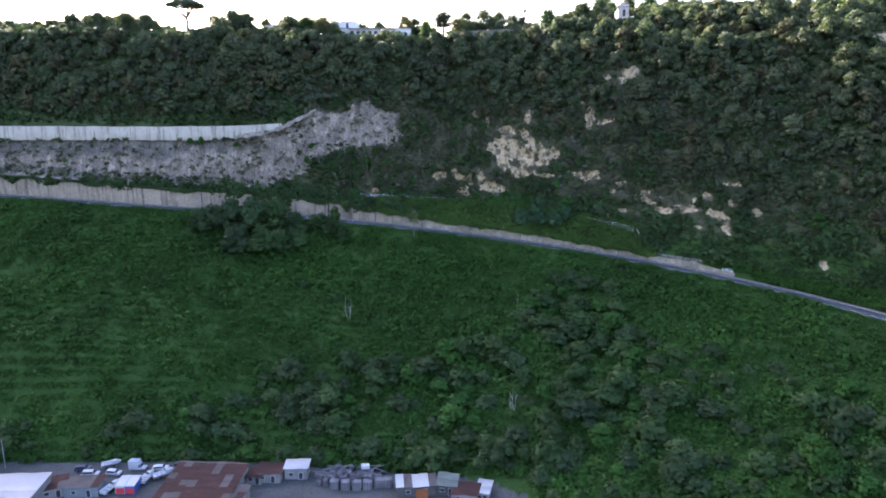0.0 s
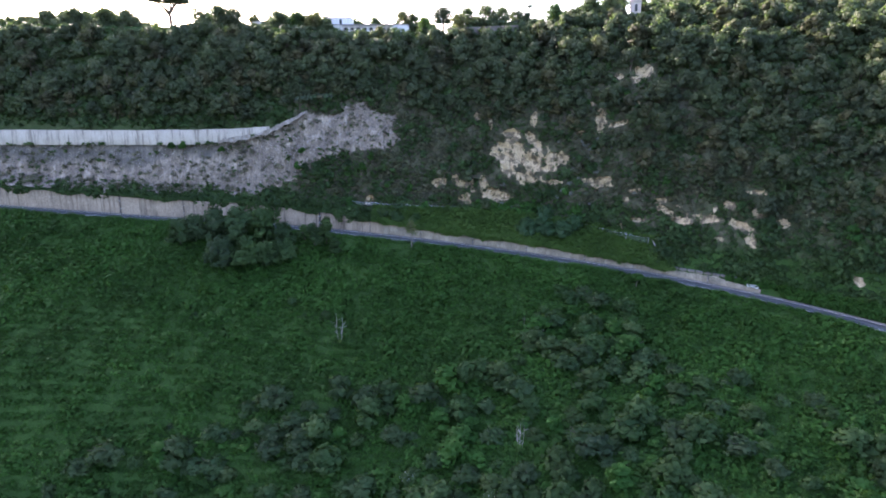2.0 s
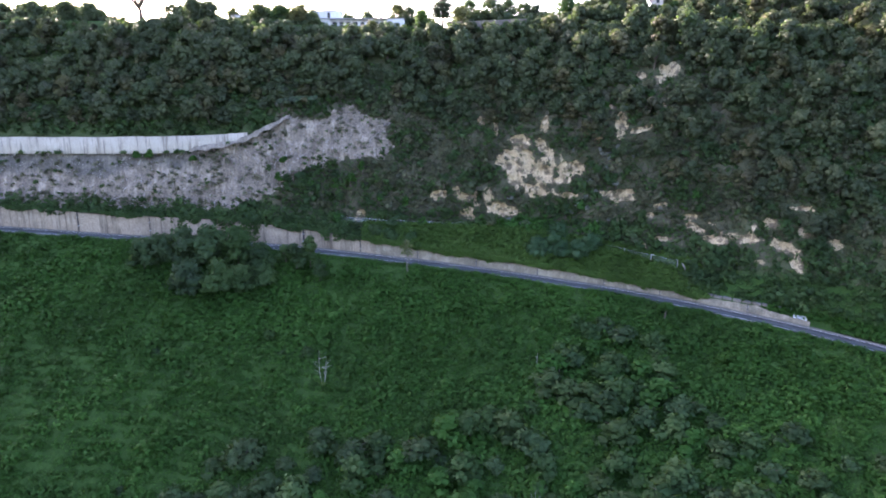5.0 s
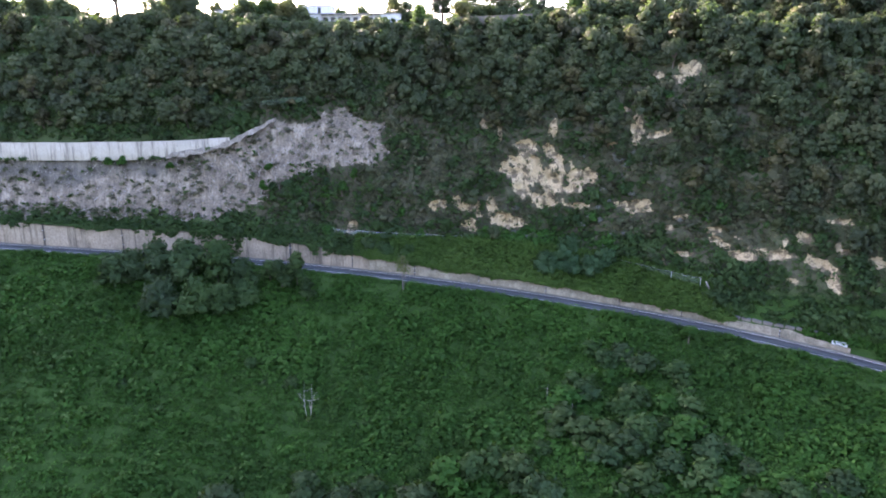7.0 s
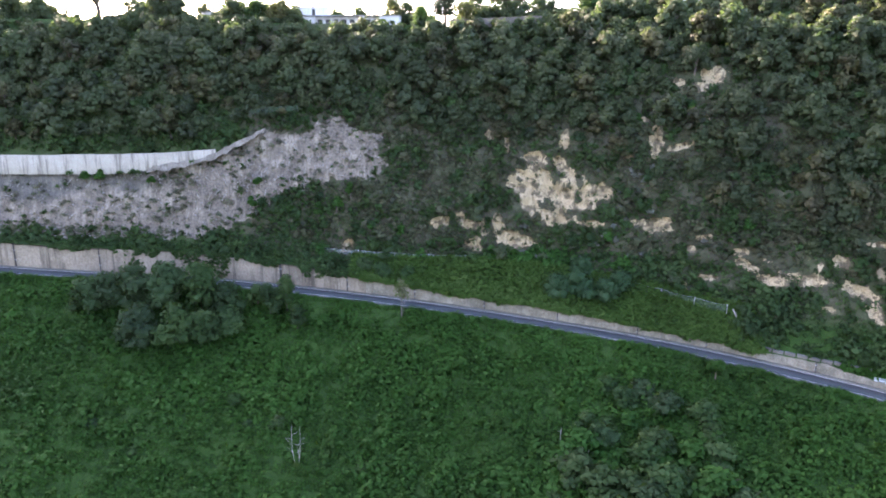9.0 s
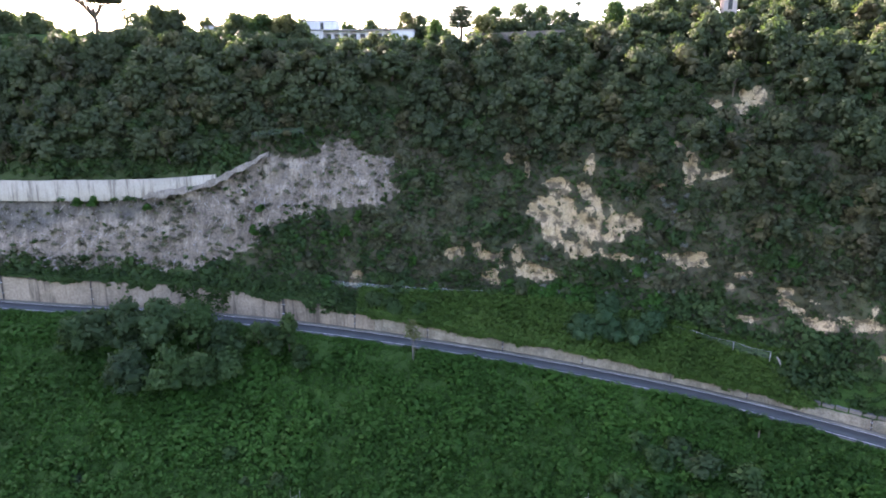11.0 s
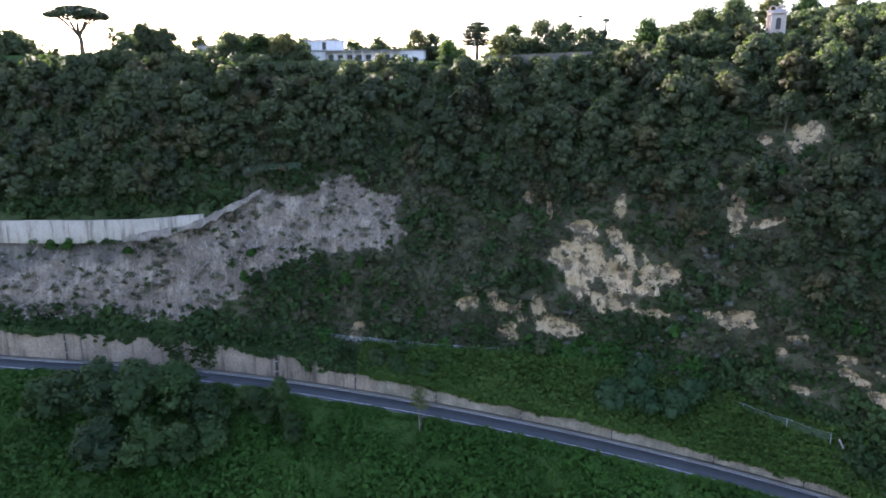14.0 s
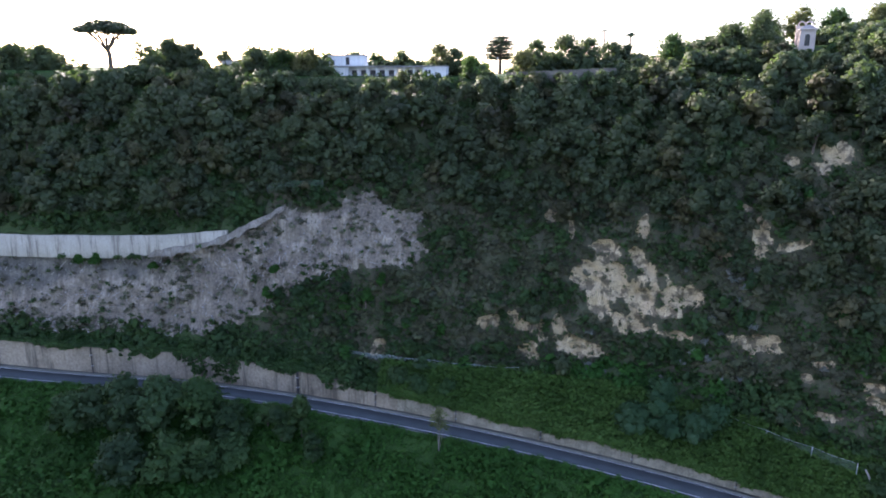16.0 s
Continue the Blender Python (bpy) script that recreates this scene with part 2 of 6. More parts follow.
# hillside profile: for each x, (y, z) from the wall's back up to the plateau
HILL_X = (-170, -110, -70, -33, 0, 25, 50, 72, 100, 130, 180)
HILL_Y = np.array([
    (270, 270, 272.2, 269.5, 264, 258, 250.5, 241.5, 228, 208, 162),
    (275, 273, 275.5, 275, 273, 270, 262, 250, 234, 215, 172),
    (280, 275, 278, 280, 279, 276, 266, 258, 244, 226, 186),
    (284, 280, 281, 285, 282, 279, 270, 262, 251, 236, 200),
    (285, 281.2, 285, 290, 289, 286, 275, 269, 259, 247, 216),
    (298, 295, 296, 299, 299, 297, 290, 284, 277, 268, 247),
    (313, 311, 312, 313, 314, 314, 314, 316, 318, 320, 322),
    (345, 345, 345, 345, 345, 345, 345, 348, 350, 352, 354)])
HILL_Z = np.array([
    (52.5, 47.6, 45, 40.5, 36.0, 33.8, 31.2, 28.6, 26.4, 24.5, 21),
    (53.5, 49, 46.5, 42.5, 42, 41, 39, 36, 36, 36, 36),
    (56, 52, 50, 46, 44.5, 44, 45, 43, 52, 52, 52),
    (67, 66, 63, 64, 54, 52, 60, 60, 66, 68, 68),
    (73, 72, 72, 80, 70, 70, 75, 77, 80, 82, 84),
    (92, 92, 92, 95, 90, 90, 94, 97, 100, 102, 104),
    (112, 111, 110, 109.5, 109, 108, 111, 116, 119, 122, 124),
    (114, 113, 112, 111.5, 111, 111, 113.5, 118, 121, 124, 126)])


def blend(row, xs):
    out = 0
    for off in (-1.0, -0.5, 0.0, 0.5, 1.0):
        out = out + np.interp(xs + off * 7, HILL_X, row)
    return out / 5


def hill(xs, k):
    """Point of the hillside at x and profile coordinate k (0 wall back .. 6 ridge, 7 plateau)."""
    xs, k = np.broadcast_arrays(np.asarray(xs, float), np.asarray(k, float))
    ys = np.stack([blend(r, xs) for r in HILL_Y])
    zs = np.stack([blend(r, xs) for r in HILL_Z])
    i = np.clip(np.floor(k).astype(int), 0, 6)
    f = k - i
    take = lambda a, j: np.take_along_axis(a, j[None], 0)[0]
    return take(ys, i) * (1 - f) + take(ys, i + 1) * f, take(zs, i) * (1 - f) + take(zs, i + 1) * f


def field_slope(xs):
    return np.interp(xs, (-150, -60, 10, 90, 160), (0.58, 0.575, 0.55, 0.40, 0.36))


def field(xs, d):
    """Point of the field, d metres downhill of the road's centre (d > 2.4): x, y, z."""
    y, z, nx, ny = road_frame(xs)
    s = field_slope(xs)
    zz = z - 0.35 - s * (d - 2.4) - np.clip(d - 60, 0, None) * np.interp(xs, (-130, -85, -50, -20, 0, 40), (0.31, 0.22, 0.14, 0.09, 0.055, 0.0))
    ter = np.interp(xs, (-160, -30, 20, 60), (0.9, 0.8, 0.3, 0.1))
    u = d / 2.9 + 0.25 * np.sin(xs * 0.05)
    zz = zz + ter * ((u % 1.0) - 0.5) * np.clip((d - 30) / 20, 0, 1)
    zz = np.maximum(zz, YARD)
    return xs - nx * d, y - ny * d, zz


# ---- helpers for meshes ----
rng = np.random.default_rng(7)


def mesh_from(name, verts, quads, material, tris=None):
    """A mesh from arrays of points and four-cornered (and three-cornered) faces."""
    verts = np.asarray(verts, np.float32)
    extra = verts[:, 3:] if verts.ndim == 2 and verts.shape[1] == 7 else None
    verts = verts[:, :3] if extra is not None else verts.reshape(-1, 3)
    quads = np.asarray(quads, np.int32)
    if quads.shape[-1] == 3:
        quads, tris = np.zeros((0, 4), np.int32), quads
    tris = np.zeros((0, 3), np.int32) if tris is None else np.asarray(tris, np.int32).reshape(-1, 3)
    me = bpy.data.meshes.new(name)
    me.vertices.add(len(verts))
    me.vertices.foreach_set("co", verts.ravel())
    me.loops.add(quads.size + tris.size)
    me.loops.foreach_set("vertex_index", np.concatenate([quads.ravel(), tris.ravel()]))
    me.polygons.add(len(quads) + len(tris))
    me.polygons.foreach_set("loop_start", np.concatenate([np.arange(len(quads)) * 4, quads.size + np.arange(len(tris)) * 3]).astype(np.int32))
    me.update(calc_edges=True)
    if extra is not None:
        me.attributes.new("custom_normal", "FLOAT_VECTOR", "POINT").data.foreach_set("vector", np.ascontiguousarray(extra[:, :3]).ravel())
        me.attributes.new("tint", "FLOAT", "POINT").data.foreach_set("value", np.ascontiguousarray(extra[:, 3]))
    me.materials.append(material)
    return me


def part(name, bm, material, parent, label=""):
    """Links a bmesh (or a finished mesh) as one object under a thing or part."""
    if isinstance(bm, bpy.types.Mesh):
        me = bm
    else:
        me = bpy.data.meshes.new(name)
        bm.to_mesh(me)
        bm.free()
        me.materials.append(material)
    ob = new(name, me)
    ob.parent = parent
    return tagged(ob, label)


def thing(name, m, label, category, group="", kind=""):
    ob = new(name)
    ob.matrix_basis = m
    ob.empty_display_size = 0.3
    return tagged(ob, label, category, group, kind)


def box(bm, x0, x1, y0, y1, z0, z1, bevel=0.0):
    r = bmesh.ops.create_cube(bm, size=1.0, matrix=Matrix.Translation(((x0 + x1) / 2, (y0 + y1) / 2, (z0 + z1) / 2)) @ Matrix.Diagonal((x1 - x0, y1 - y0, z1 - z0, 1)))
    if bevel:
        es = {e for v in r["verts"] for e in v.link_edges}
        bmesh.ops.bevel(bm, geom=list(es), offset=bevel, segments=2, affect="EDGES", profile=0.5)
    return bm


def boxed(*a, **k):
    return box(bmesh.new(), *a, **k)


def tube(bm, points, radii, sides=7):
    """A tapering round limb through the points."""
    rings = []
    pts = [Vector(p) for p in points]
    for i, (p, r) in enumerate(zip(pts, radii)):
        way = (pts[min(i + 1, len(pts) - 1)] - pts[max(i - 1, 0)]).normalized()
        a = way.orthogonal().normalized()
        b = way.cross(a)
        rings.append([bm.verts.new(p + r * (math.cos(2 * math.pi * j / sides) * a + math.sin(2 * math.pi * j / sides) * b)) for j in range(sides)])
    for r0, r1 in zip(rings, rings[1:]):
        # the rings may be turned against each other: start at the nearest corner
        k = min(range(sides), key=lambda q: (r1[q].co - r0[0].co).length)
        for j in range(sides):
            bm.faces.new((r0[j], r0[(j + 1) % sides], r1[(k + j + 1) % sides], r1[(k + j) % sides]))
    for ring, flip in ((rings[0], True), (rings[-1], False)):
        bm.faces.new(ring[::-1] if flip else ring)
    return bm


def sheet(cols):
    """Points on a grid, as flat points and faces."""
    g = np.asarray(cols, float)
    n, k = g.shape[:2]
    i = np.arange(n * k).reshape(n, k)
    return g.reshape(-1, 3), np.stack([i[:-1, :-1], i[1:, :-1], i[1:, 1:], i[:-1, 1:]], -1).reshape(-1, 4)


def wobble(x, z):
    """Smooth unevenness between about -1 and 1."""
    return (np.sin(x * 0.9 + 1.3 * np.sin(z * 0.7)) + np.sin(z * 1.3 + 1.7 * np.sin(x * 0.53 + 2)) + np.sin(x * 2.3 + z * 1.9) * 0.7 + np.sin(z * 3.1 - x * 2.7) * 0.5) / 3.2


# ---- bare ground on the hillside: patches as (x, height, half width, half height) ----
# each with its lean in radians
CLIFF = [(26, 70, 3.4, 1.5, 0.1), (33, 68.3, 1.8, 2.6, 0), (23, 65.6, 2.2, 1.8, -0.4), (20.8, 62.3, 1.9, 3.0, 0.3), (24, 57.8, 4.8, 2.4, -0.8), (29.5, 54.6, 4.6, 1.7, -0.5), (36.3, 64.2, 1.4, 4.6, 0),
         (33.5, 59.5, 3.8, 2.2, 0.1), (41.5, 61.6, 5.0, 2.9, 0.1), (38, 57.5, 3.2, 1.5, 0.2), (29, 61, 2.8, 1.4, -0.3), (40.5, 53, 3.5, 0.8, 0)]
LEDGES = [(7, 51.5, 3.8, 1.2, -0.1), (4.5, 52.8, 1.2, 1.8, 0), (11, 51, 0.8, 2.0, 0), (8.7, 46, 2.0, 2.2, 0.4), (15.2, 52, 1.5, 2.0, 0), (20.5, 47.3, 4.5, 2.0, -0.25), (-1, 51.8, 2.2, 1.2, 0), (-28, 45.7, 1.6, 1.4, 0)]
HIGH = [(13.5, 76, 2.4, 1.3, 0), (18.3, 74, 0.9, 2.6, 0), (34.5, 75.3, 1.4, 2.3, -0.2), (50.5, 71, 1.3, 0.8, 0.5), (57, 75, 1.9, 4.0, 0), (62.5, 73.9, 3.0, 1.0, 0.3), (73.8, 92.9, 4.4, 2.1, 0.1), (70, 89.8, 2.0, 1.5, 0.3),
        (65.5, 91.2, 1.6, 0.9, 0), (55, 81, 1.4, 0.6, 0), (70, 80.8, 0.9, 1.2, 0), (158, 104, 4.5, 2.6, 0)]
SLOPE = [(56, 53.8, 4.2, 1.5, -0.1), (58.5, 54.8, 2.8, 1.1, 0.3), (68, 51.5, 2.2, 0.8, 0.2), (65, 48.2, 1.0, 0.9, 0), (76, 48.5, 2.2, 0.9, 0.2), (77.5, 45, 2.6, 1.1, -0.5), (68, 41.8, 3.0, 0.6, 0), (62.5, 39.3, 0.9, 1.4, 0), (82, 42.8, 3.2, 1.2, 0)]
BANK = [(89, 43.8, 6.4, 1.3, 0.05), (96.5, 42.8, 4.8, 1.5, -0.3), (99.5, 38.5, 2.0, 2.6, 0), (95, 49, 1.6, 1.6, -0.5), (101.5, 47, 2.5, 1.2, 0), (102, 53.3, 2.5, 0.9, 0), (108, 45, 2.4, 1.4, 0), (123, 30.6, 1.4, 1.6, 0), (91, 38, 2.2, 0.9, 0)]
BROAD = [(30, 61, 11, 9.5, -0.25, 0.12), (90, 44, 17, 5, 0, -0.28), (10, 50, 10, 4, 0, -0.2), (60, 52, 9, 3.5, 0, -0.3)]   # half-bare ground round them, and how bare
TUFF = np.concatenate([np.array(g) * (1, 1, f, f, 1) for g, f in ((CLIFF, 1.0), (LEDGES, 1.2), (HIGH, 1.02), (SLOPE, 1.1), (BANK, 0.9))])
SCAR = [(-190, 66), (-121, 66.3), (-84, 66.9), (-66, 70.2), (-53, 77.1), (-39, 77.1), (-34, 81.6), (-27, 79.8), (-18, 75.8), (-18, 64.3), (-33, 63.8),
        (-48, 60.2), (-56, 53.5), (-62, 50.5), (-71, 48.3), (-118, 50.2), (-190, 52)]


def lattice(x, z):
    """Smooth random unevenness between -1 and 1, one knot a metre."""
    x, z = np.broadcast_arrays(np.asarray(x, float), np.asarray(z, float))
    i, j = np.floor(x), np.floor(z)
    u, w = x - i, z - j
    u, w = u * u * (3 - 2 * u), w * w * (3 - 2 * w)
    knot = lambda a, b: np.modf(np.abs(np.sin(a * 127.1 + b * 311.7) * 43758.5453))[0] * 2 - 1
    return (knot(i, j) * (1 - u) + knot(i + 1, j) * u) * (1 - w) + (knot(i, j + 1) * (1 - u) + knot(i + 1, j + 1) * u) * w


def broken(x, z):
    """Unevenness at four scales."""
    return (lattice(x, z) + 0.55 * lattice(2.1 * x + 7, 2.1 * z + 3) + 0.32 * lattice(4.3 * x + 1, 4.3 * z + 9) + 0.2 * lattice(8.7 * x, 8.7 * z + 5)) / 1.3


def tuff_at(x, z):
    """About 0 at the rim of a bare patch, up to 1 at its heart, below 0 outside."""
    x, z = np.broadcast_arrays(np.asarray(x, float), np.asarray(z, float))
    best = np.full(x.shape, -9.0)
    for cx, cz, rx, rz, lean in TUFF:
        u, w = x - cx, z - cz
        ca, sa = math.cos(lean), math.sin(lean)
        best = np.maximum(best, 1 - np.sqrt(((u * ca + w * sa) / rx) ** 2 + ((w * ca - u * sa) / rz) ** 2))
    for cx, cz, rx, rz, lean, bare in BROAD:
        u, w = x - cx, z - cz
        ca, sa = math.cos(lean), math.sin(lean)
        r = np.sqrt(((u * ca + w * sa) / rx) ** 2 + ((w * ca - u * sa) / rz) ** 2)
        best = np.maximum(best, np.where(r < 1, bare - 0.30 * r ** 3, -9.0))
    best = np.minimum(best, 0.6)
    return best - 0.03 + 0.2 * np.clip(best, -1, 1) + 0.62 * broken(x * 0.5 + z * 0.16 + 2, z * 0.42 - x * 0.12)


def scar_at(x, z):
    x, z = np.broadcast_arrays(np.asarray(x, float) + 2.6 * wobble(z, x), np.asarray(z, float) + 1.5 * wobble(x + 9, z))
    inside = np.zeros(x.shape, bool)
    for (x0, z0), (x1, z1) in zip(SCAR, SCAR[1:] + SCAR[:1]):
        if z0 != z1:
            cross = ((z0 > z) != (z1 > z)) & (x < (x1 - x0) * (z - z0) / (z1 - z0) + x0)
            inside ^= cross
    return inside


def yard_edge(x):
    return np.interp(x, (-160, -60, -30, 0, 22), (175, 175.5, 173, 167, 162))


# ---- ground: one sheet from the yard over field, road bed and hillside to the horizon ----
def build_ground():
    xs = np.concatenate([[-4000, -1500, -600, -300], np.arange(-240, -110, 1.0), np.arange(-110, 110, 0.5), np.arange(110, 215, 1.0), [260, 400, 900, 2000, 4000]])
    xc = np.clip(xs, -240, 215)
    rows = []
    n = len(xs)
    ax, ay, _ = field(xc, np.full(n, 112.0))
    for spread, back in ((6.0, -3000.0), (1.6, -420.0), (1.1, -190.0)):
        rows.append(np.stack([ax * spread, np.full(n, back), np.full(n, YARD)], 1))
    for d in np.concatenate([[112], np.arange(108, 4, -0.75), [3.2, 2.4]]):
        x, y, z = field(xc, np.full(n, float(d)))
        if d < 2.5:
            z = road_z(xc) - 0.06
        if d == 112:
            z = np.full(n, YARD)
        bumpy = (0.9 * broken(x * 0.16, y * 0.16) + 0.5 * lattice(x * 0.42, y * 0.42)) * (6 < d) * (z > YARD + 0.01)
        rows.append(np.stack([x, y, z + bumpy], 1))
    y, z, nx, ny = road_frame(xc)
    for d in (5.4, 5.62):
        rows.append(np.stack([xc + nx * d, y + ny * d, z - 0.06], 1))
    ks = np.concatenate([np.linspace(0, 2, 25), np.linspace(2, 4.4, 90)[1:], np.linspace(4.4, 6, 36)[1:], [6.25, 6.5, 7]])
    cover = [np.zeros((n, 4)) for _ in rows]
    for k in ks:
        hy, hz = hill(xc, np.full(n, k))
        hx = xc.copy()
        c = np.zeros((n, 4))
        t, s = tuff_at(hx, hz), scar_at(hx, hz)
        if k < 6:
            c[:, 0] = np.clip(t * 1.3 + 0.47, 0, 1)
            c[:, 1] = s * 0.75
            c[:, 2] = s * 0.6 * np.clip((hz - 58.5 - 2.5 * broken(hx * 0.06, 2)) / 3, 0, 1) * np.clip((-76 - hx - 3 * broken(hz * 0.2, 5)) / 10, 0, 1)
            c[:, 3] = np.clip((k - 0.8) * 3, 0, 1) * np.interp(k, (4.4, 5), (1, 0.7)) * np.interp(xc, (-62, -55, 85, 110), (0.4, 1, 1, 0.6))
            rough = np.where(t > 0, 1.0, np.where(s, 0.55, 0.7))
            push = rough * (1.5 * broken(hx * 0.3, hz * 0.3) + 0.7 * broken(hx * 1.1 + 5, hz * 0.45)) * min(k, 1)
            rib = np.where(t > 0, 0.7, np.where(s, 0.2, 0.0)) * (np.abs(lattice(hx * 0.8, hz * 0.12 + 4)) - 0.4) * 1.6
            dig = np.clip(t * 2, 0, 1) * 1.3
            hy, hz = hy - 0.8 * push + dig - rib, hz + 0.3 * push
        rows.append(np.stack([hx, hy, hz], 1))
        cover.append(c)
    for far in (700, 3500):
        rows.append(np.stack([xc, np.full(n, float(far)), blend(HILL_Z[7], xc)], 1))
        cover.append(np.zeros((n, 4)))
    g = np.stack(rows, 1)
    g[:, :, 0] += (xs - xc)[:, None]
    cov = np.stack(cover, 1)
    dusty = (g[:, :, 1] < yard_edge(g[:, :, 0])) & (g[:, :, 2] < YARD + 1.5) & (g[:, :, 0] < 22) & (g[:, :, 0] > -160)
    cov[:, :, 2] = np.maximum(cov[:, :, 2], dusty)
    v, q = sheet(g)
    me = mesh_from("ground", v, q, GROUND)
    a = me.color_attributes.new("cover", "FLOAT_COLOR", "POINT")
    a.data.foreach_set("color", cov.reshape(-1).astype(np.float32))
    me.polygons.foreach_set("use_smooth", np.ones(len(me.polygons), bool))
    tagged(new("ground", me), "overgrown sloping ground with bare pale tuff and grey scree", "ground", kind="structure")


build_ground()


# ---- road ----
def ribbon(x0, x1, d0, d1, z_up, thick, step=1.5):
    """A band that follows the road between two offsets from its centre, with a top, two sides and an underside."""
    xs = np.arange(x0, x1 + 0.01, step)
    y, z, nx, ny = road_frame(xs)
    ring = []
    for d, dz in ((d0, -thick), (d0, 0), (d1, 0), (d1, -thick)):
        ring.append(np.stack([xs + nx * d, y + ny * d, z + z_up + dz], 1))
    ring.append(ring[0])
    return sheet(np.stack(ring, 1))


def structure(name, vq, material, label, category):
    return tagged(new(name, mesh_from(name, *vq, material)), label, category, kind="structure")


structure("road", ribbon(-240, 215, -1.8, 3.9, 0.0, 0.25), ASPHALT, "dark grey asphalt hill road with faded lines", "road")
structure("pavement", ribbon(-240, 215, 3.9, 5.25, 0.13, 0.35), PAVING, "narrow pale raised pavement along the wall", "pavement")
structure("kerb", ribbon(-240, 215, -2.0, -1.8, 0.05, 0.45), KERB, "low pale concrete road edge above the field", "kerb")
for d in (-0.95, 3.55):
    structure("road_line", ribbon(-240, 215, d, d + 0.13, 0.012, 0.01), LINE, "worn white painted road line", "road marking")


# ---- walls ----
def wall_band(xs, front, base, top, thick):
    """A wall along the road: front offset, base and top heights at each x."""
    y, z, nx, ny = road_frame(xs)
    ring = []
    for d, h in ((front, base), (front, top - 0.12), (front + 0.1, top), (front + thick, top), (front + thick, base), (front, base)):
        ring.append(np.stack([xs + nx * d, y + ny * d, h], 1))
    return sheet(np.stack(ring, 1))


def build_walls():
    xs = np.arange(-240, 96.1, 0.5)
    top = hill(xs, np.zeros(len(xs)))[1] + 0.1 + 0.15 * wobble(xs * 0.25, xs * 0.1)
    top = np.where(xs > 84, np.interp(xs, (84, 96), (1, 0.6)) * (top - road_z(xs)) + road_z(xs), top)
    a, b = xs < -22, xs > -22.6
    structure("retaining_wall", wall_band(xs[a], 5.27, road_z(xs[a]) - 0.3, top[a], 0.7), OLDWALL, "stained old masonry retaining wall behind the road", "wall")
    ragged = top[b] + 0.5 * broken(xs[b] * 0.35, 4) - 0.2
    structure("low_wall", wall_band(xs[b], 5.3 + 0.15 * broken(xs[b] * 0.6, 2), road_z(xs[b]) - 0.3, ragged, 0.7), RUBBLE, "low crumbling pale rubble wall behind the road", "wall")
    xs = np.arange(-240, -52.5, 0.5)
    y3 = hill(xs, np.full(len(xs), 3.0))[0] - 1.6
    z0 = np.interp(xs, (-240, -91, -83, -70, -65.5), (66.0, 66.4, 67.4, 69.0, 71.2))
    z1 = np.interp(xs, (-240, -120, -84, -65.5), (71.9, 71.7, 72.0, 72.8)) + 0.05 * np.sign(np.sin(xs * 0.35))
    y3 = np.where(xs < -80, np.minimum(y3, 282), np.interp(xs, (-80, -66, -53), (279.4, 282.9, 286.4)))
    wall = xs < -65.3
    ring = np.stack([np.stack([xs, y3 + dy, h], 1) for dy, h in ((0, z0), (0.2, z1), (1.1, z1), (1.1, z0), (0, z0))], 1)
    structure("upper_retaining_wall", sheet(ring[wall]), WHITEWALL, "long pale concrete wall with dark run-off streaks", "wall")
    xs = np.arange(-84, -51.4, 0.4)
    y3 = np.interp(xs, (-84, -80, -66, -51.5), (279.6, 279.0, 282.3, 286.2)) - 0.25 + 0.25 * broken(xs * 0.7, 3)
    foot = np.interp(xs, (-84, -75, -65, -56, -51.5), (66.8, 67.9, 70.2, 75.0, 77.7)) + 0.5 * broken(xs * 0.5, 1)
    rim = np.interp(xs, (-84, -82, -70, -65.5, -58, -51.5), (67.4, 68.7, 70.1, 71.7, 75.7, 78.5)) + 0.3 * broken(xs * 0.8, 6)
    ring = np.stack([np.stack([xs, y3 + dy, h], 1) for dy, h in ((-0.9, foot), (-0.3, foot * 0.5 + rim * 0.5), (0.0, rim), (1.6, rim + 0.1), (1.8, foot), (-0.9, foot))], 1)
    structure("ramp_edge", sheet(ring), RAMP, "crumbling pale edge of the old quarry ramp", "wall")


build_walls()


# ---- plants ----
def dressed(v, normals):
    """Points of a plant with the direction each one faces and, last, its plant's tint."""
    normals = normals / (np.linalg.norm(normals, axis=1, keepdims=True) + 1e-9)
    return np.concatenate([v, normals, np.zeros((len(v), 1))], 1)


def sprays(centres, outward, size, per=2, flat=0.35):
    """Leaf sprays: small three-cornered blades round each centre, facing more or less outward."""
    n = len(centres)
    c = np.repeat(centres, per, 0)
    s = np.repeat(np.broadcast_to(size, n), per) * rng.uniform(0.6, 1.25, n * per)
    out = np.repeat(outward / (np.linalg.norm(outward, axis=1, keepdims=True) + 1e-9), per, 0)
    o = np.repeat(outward, per, 0) + rng.normal(0, flat * 1.5, (n * per, 3))
    o /= np.linalg.norm(o, axis=1, keepdims=True) + 1e-9
    a = np.cross(o, rng.normal(size=(n * per, 3)))
    a /= np.linalg.norm(a, axis=1, keepdims=True) + 1e-9
    b = np.cross(o, a)
    c = c + rng.normal(0, 0.3, (n * per, 3)) * s[:, None]
    s = s[:, None] * 0.5
    v = np.stack([c + a * s * 1.3, c - a * s * 0.7 + b * s * 0.95 + o * s * 0.4, c - a * s * 0.6 - b * s * 0.95 - o * s * 0.2], 1)
    shade = np.repeat(out + 0.4 * o, 3, 0)
    return dressed(v.reshape(-1, 3), shade), np.arange(n * per * 3).reshape(-1, 3)


def on_ball(n):
    p = rng.normal(size=(n, 3))
    return p / np.linalg.norm(p, axis=1, keepdims=True)


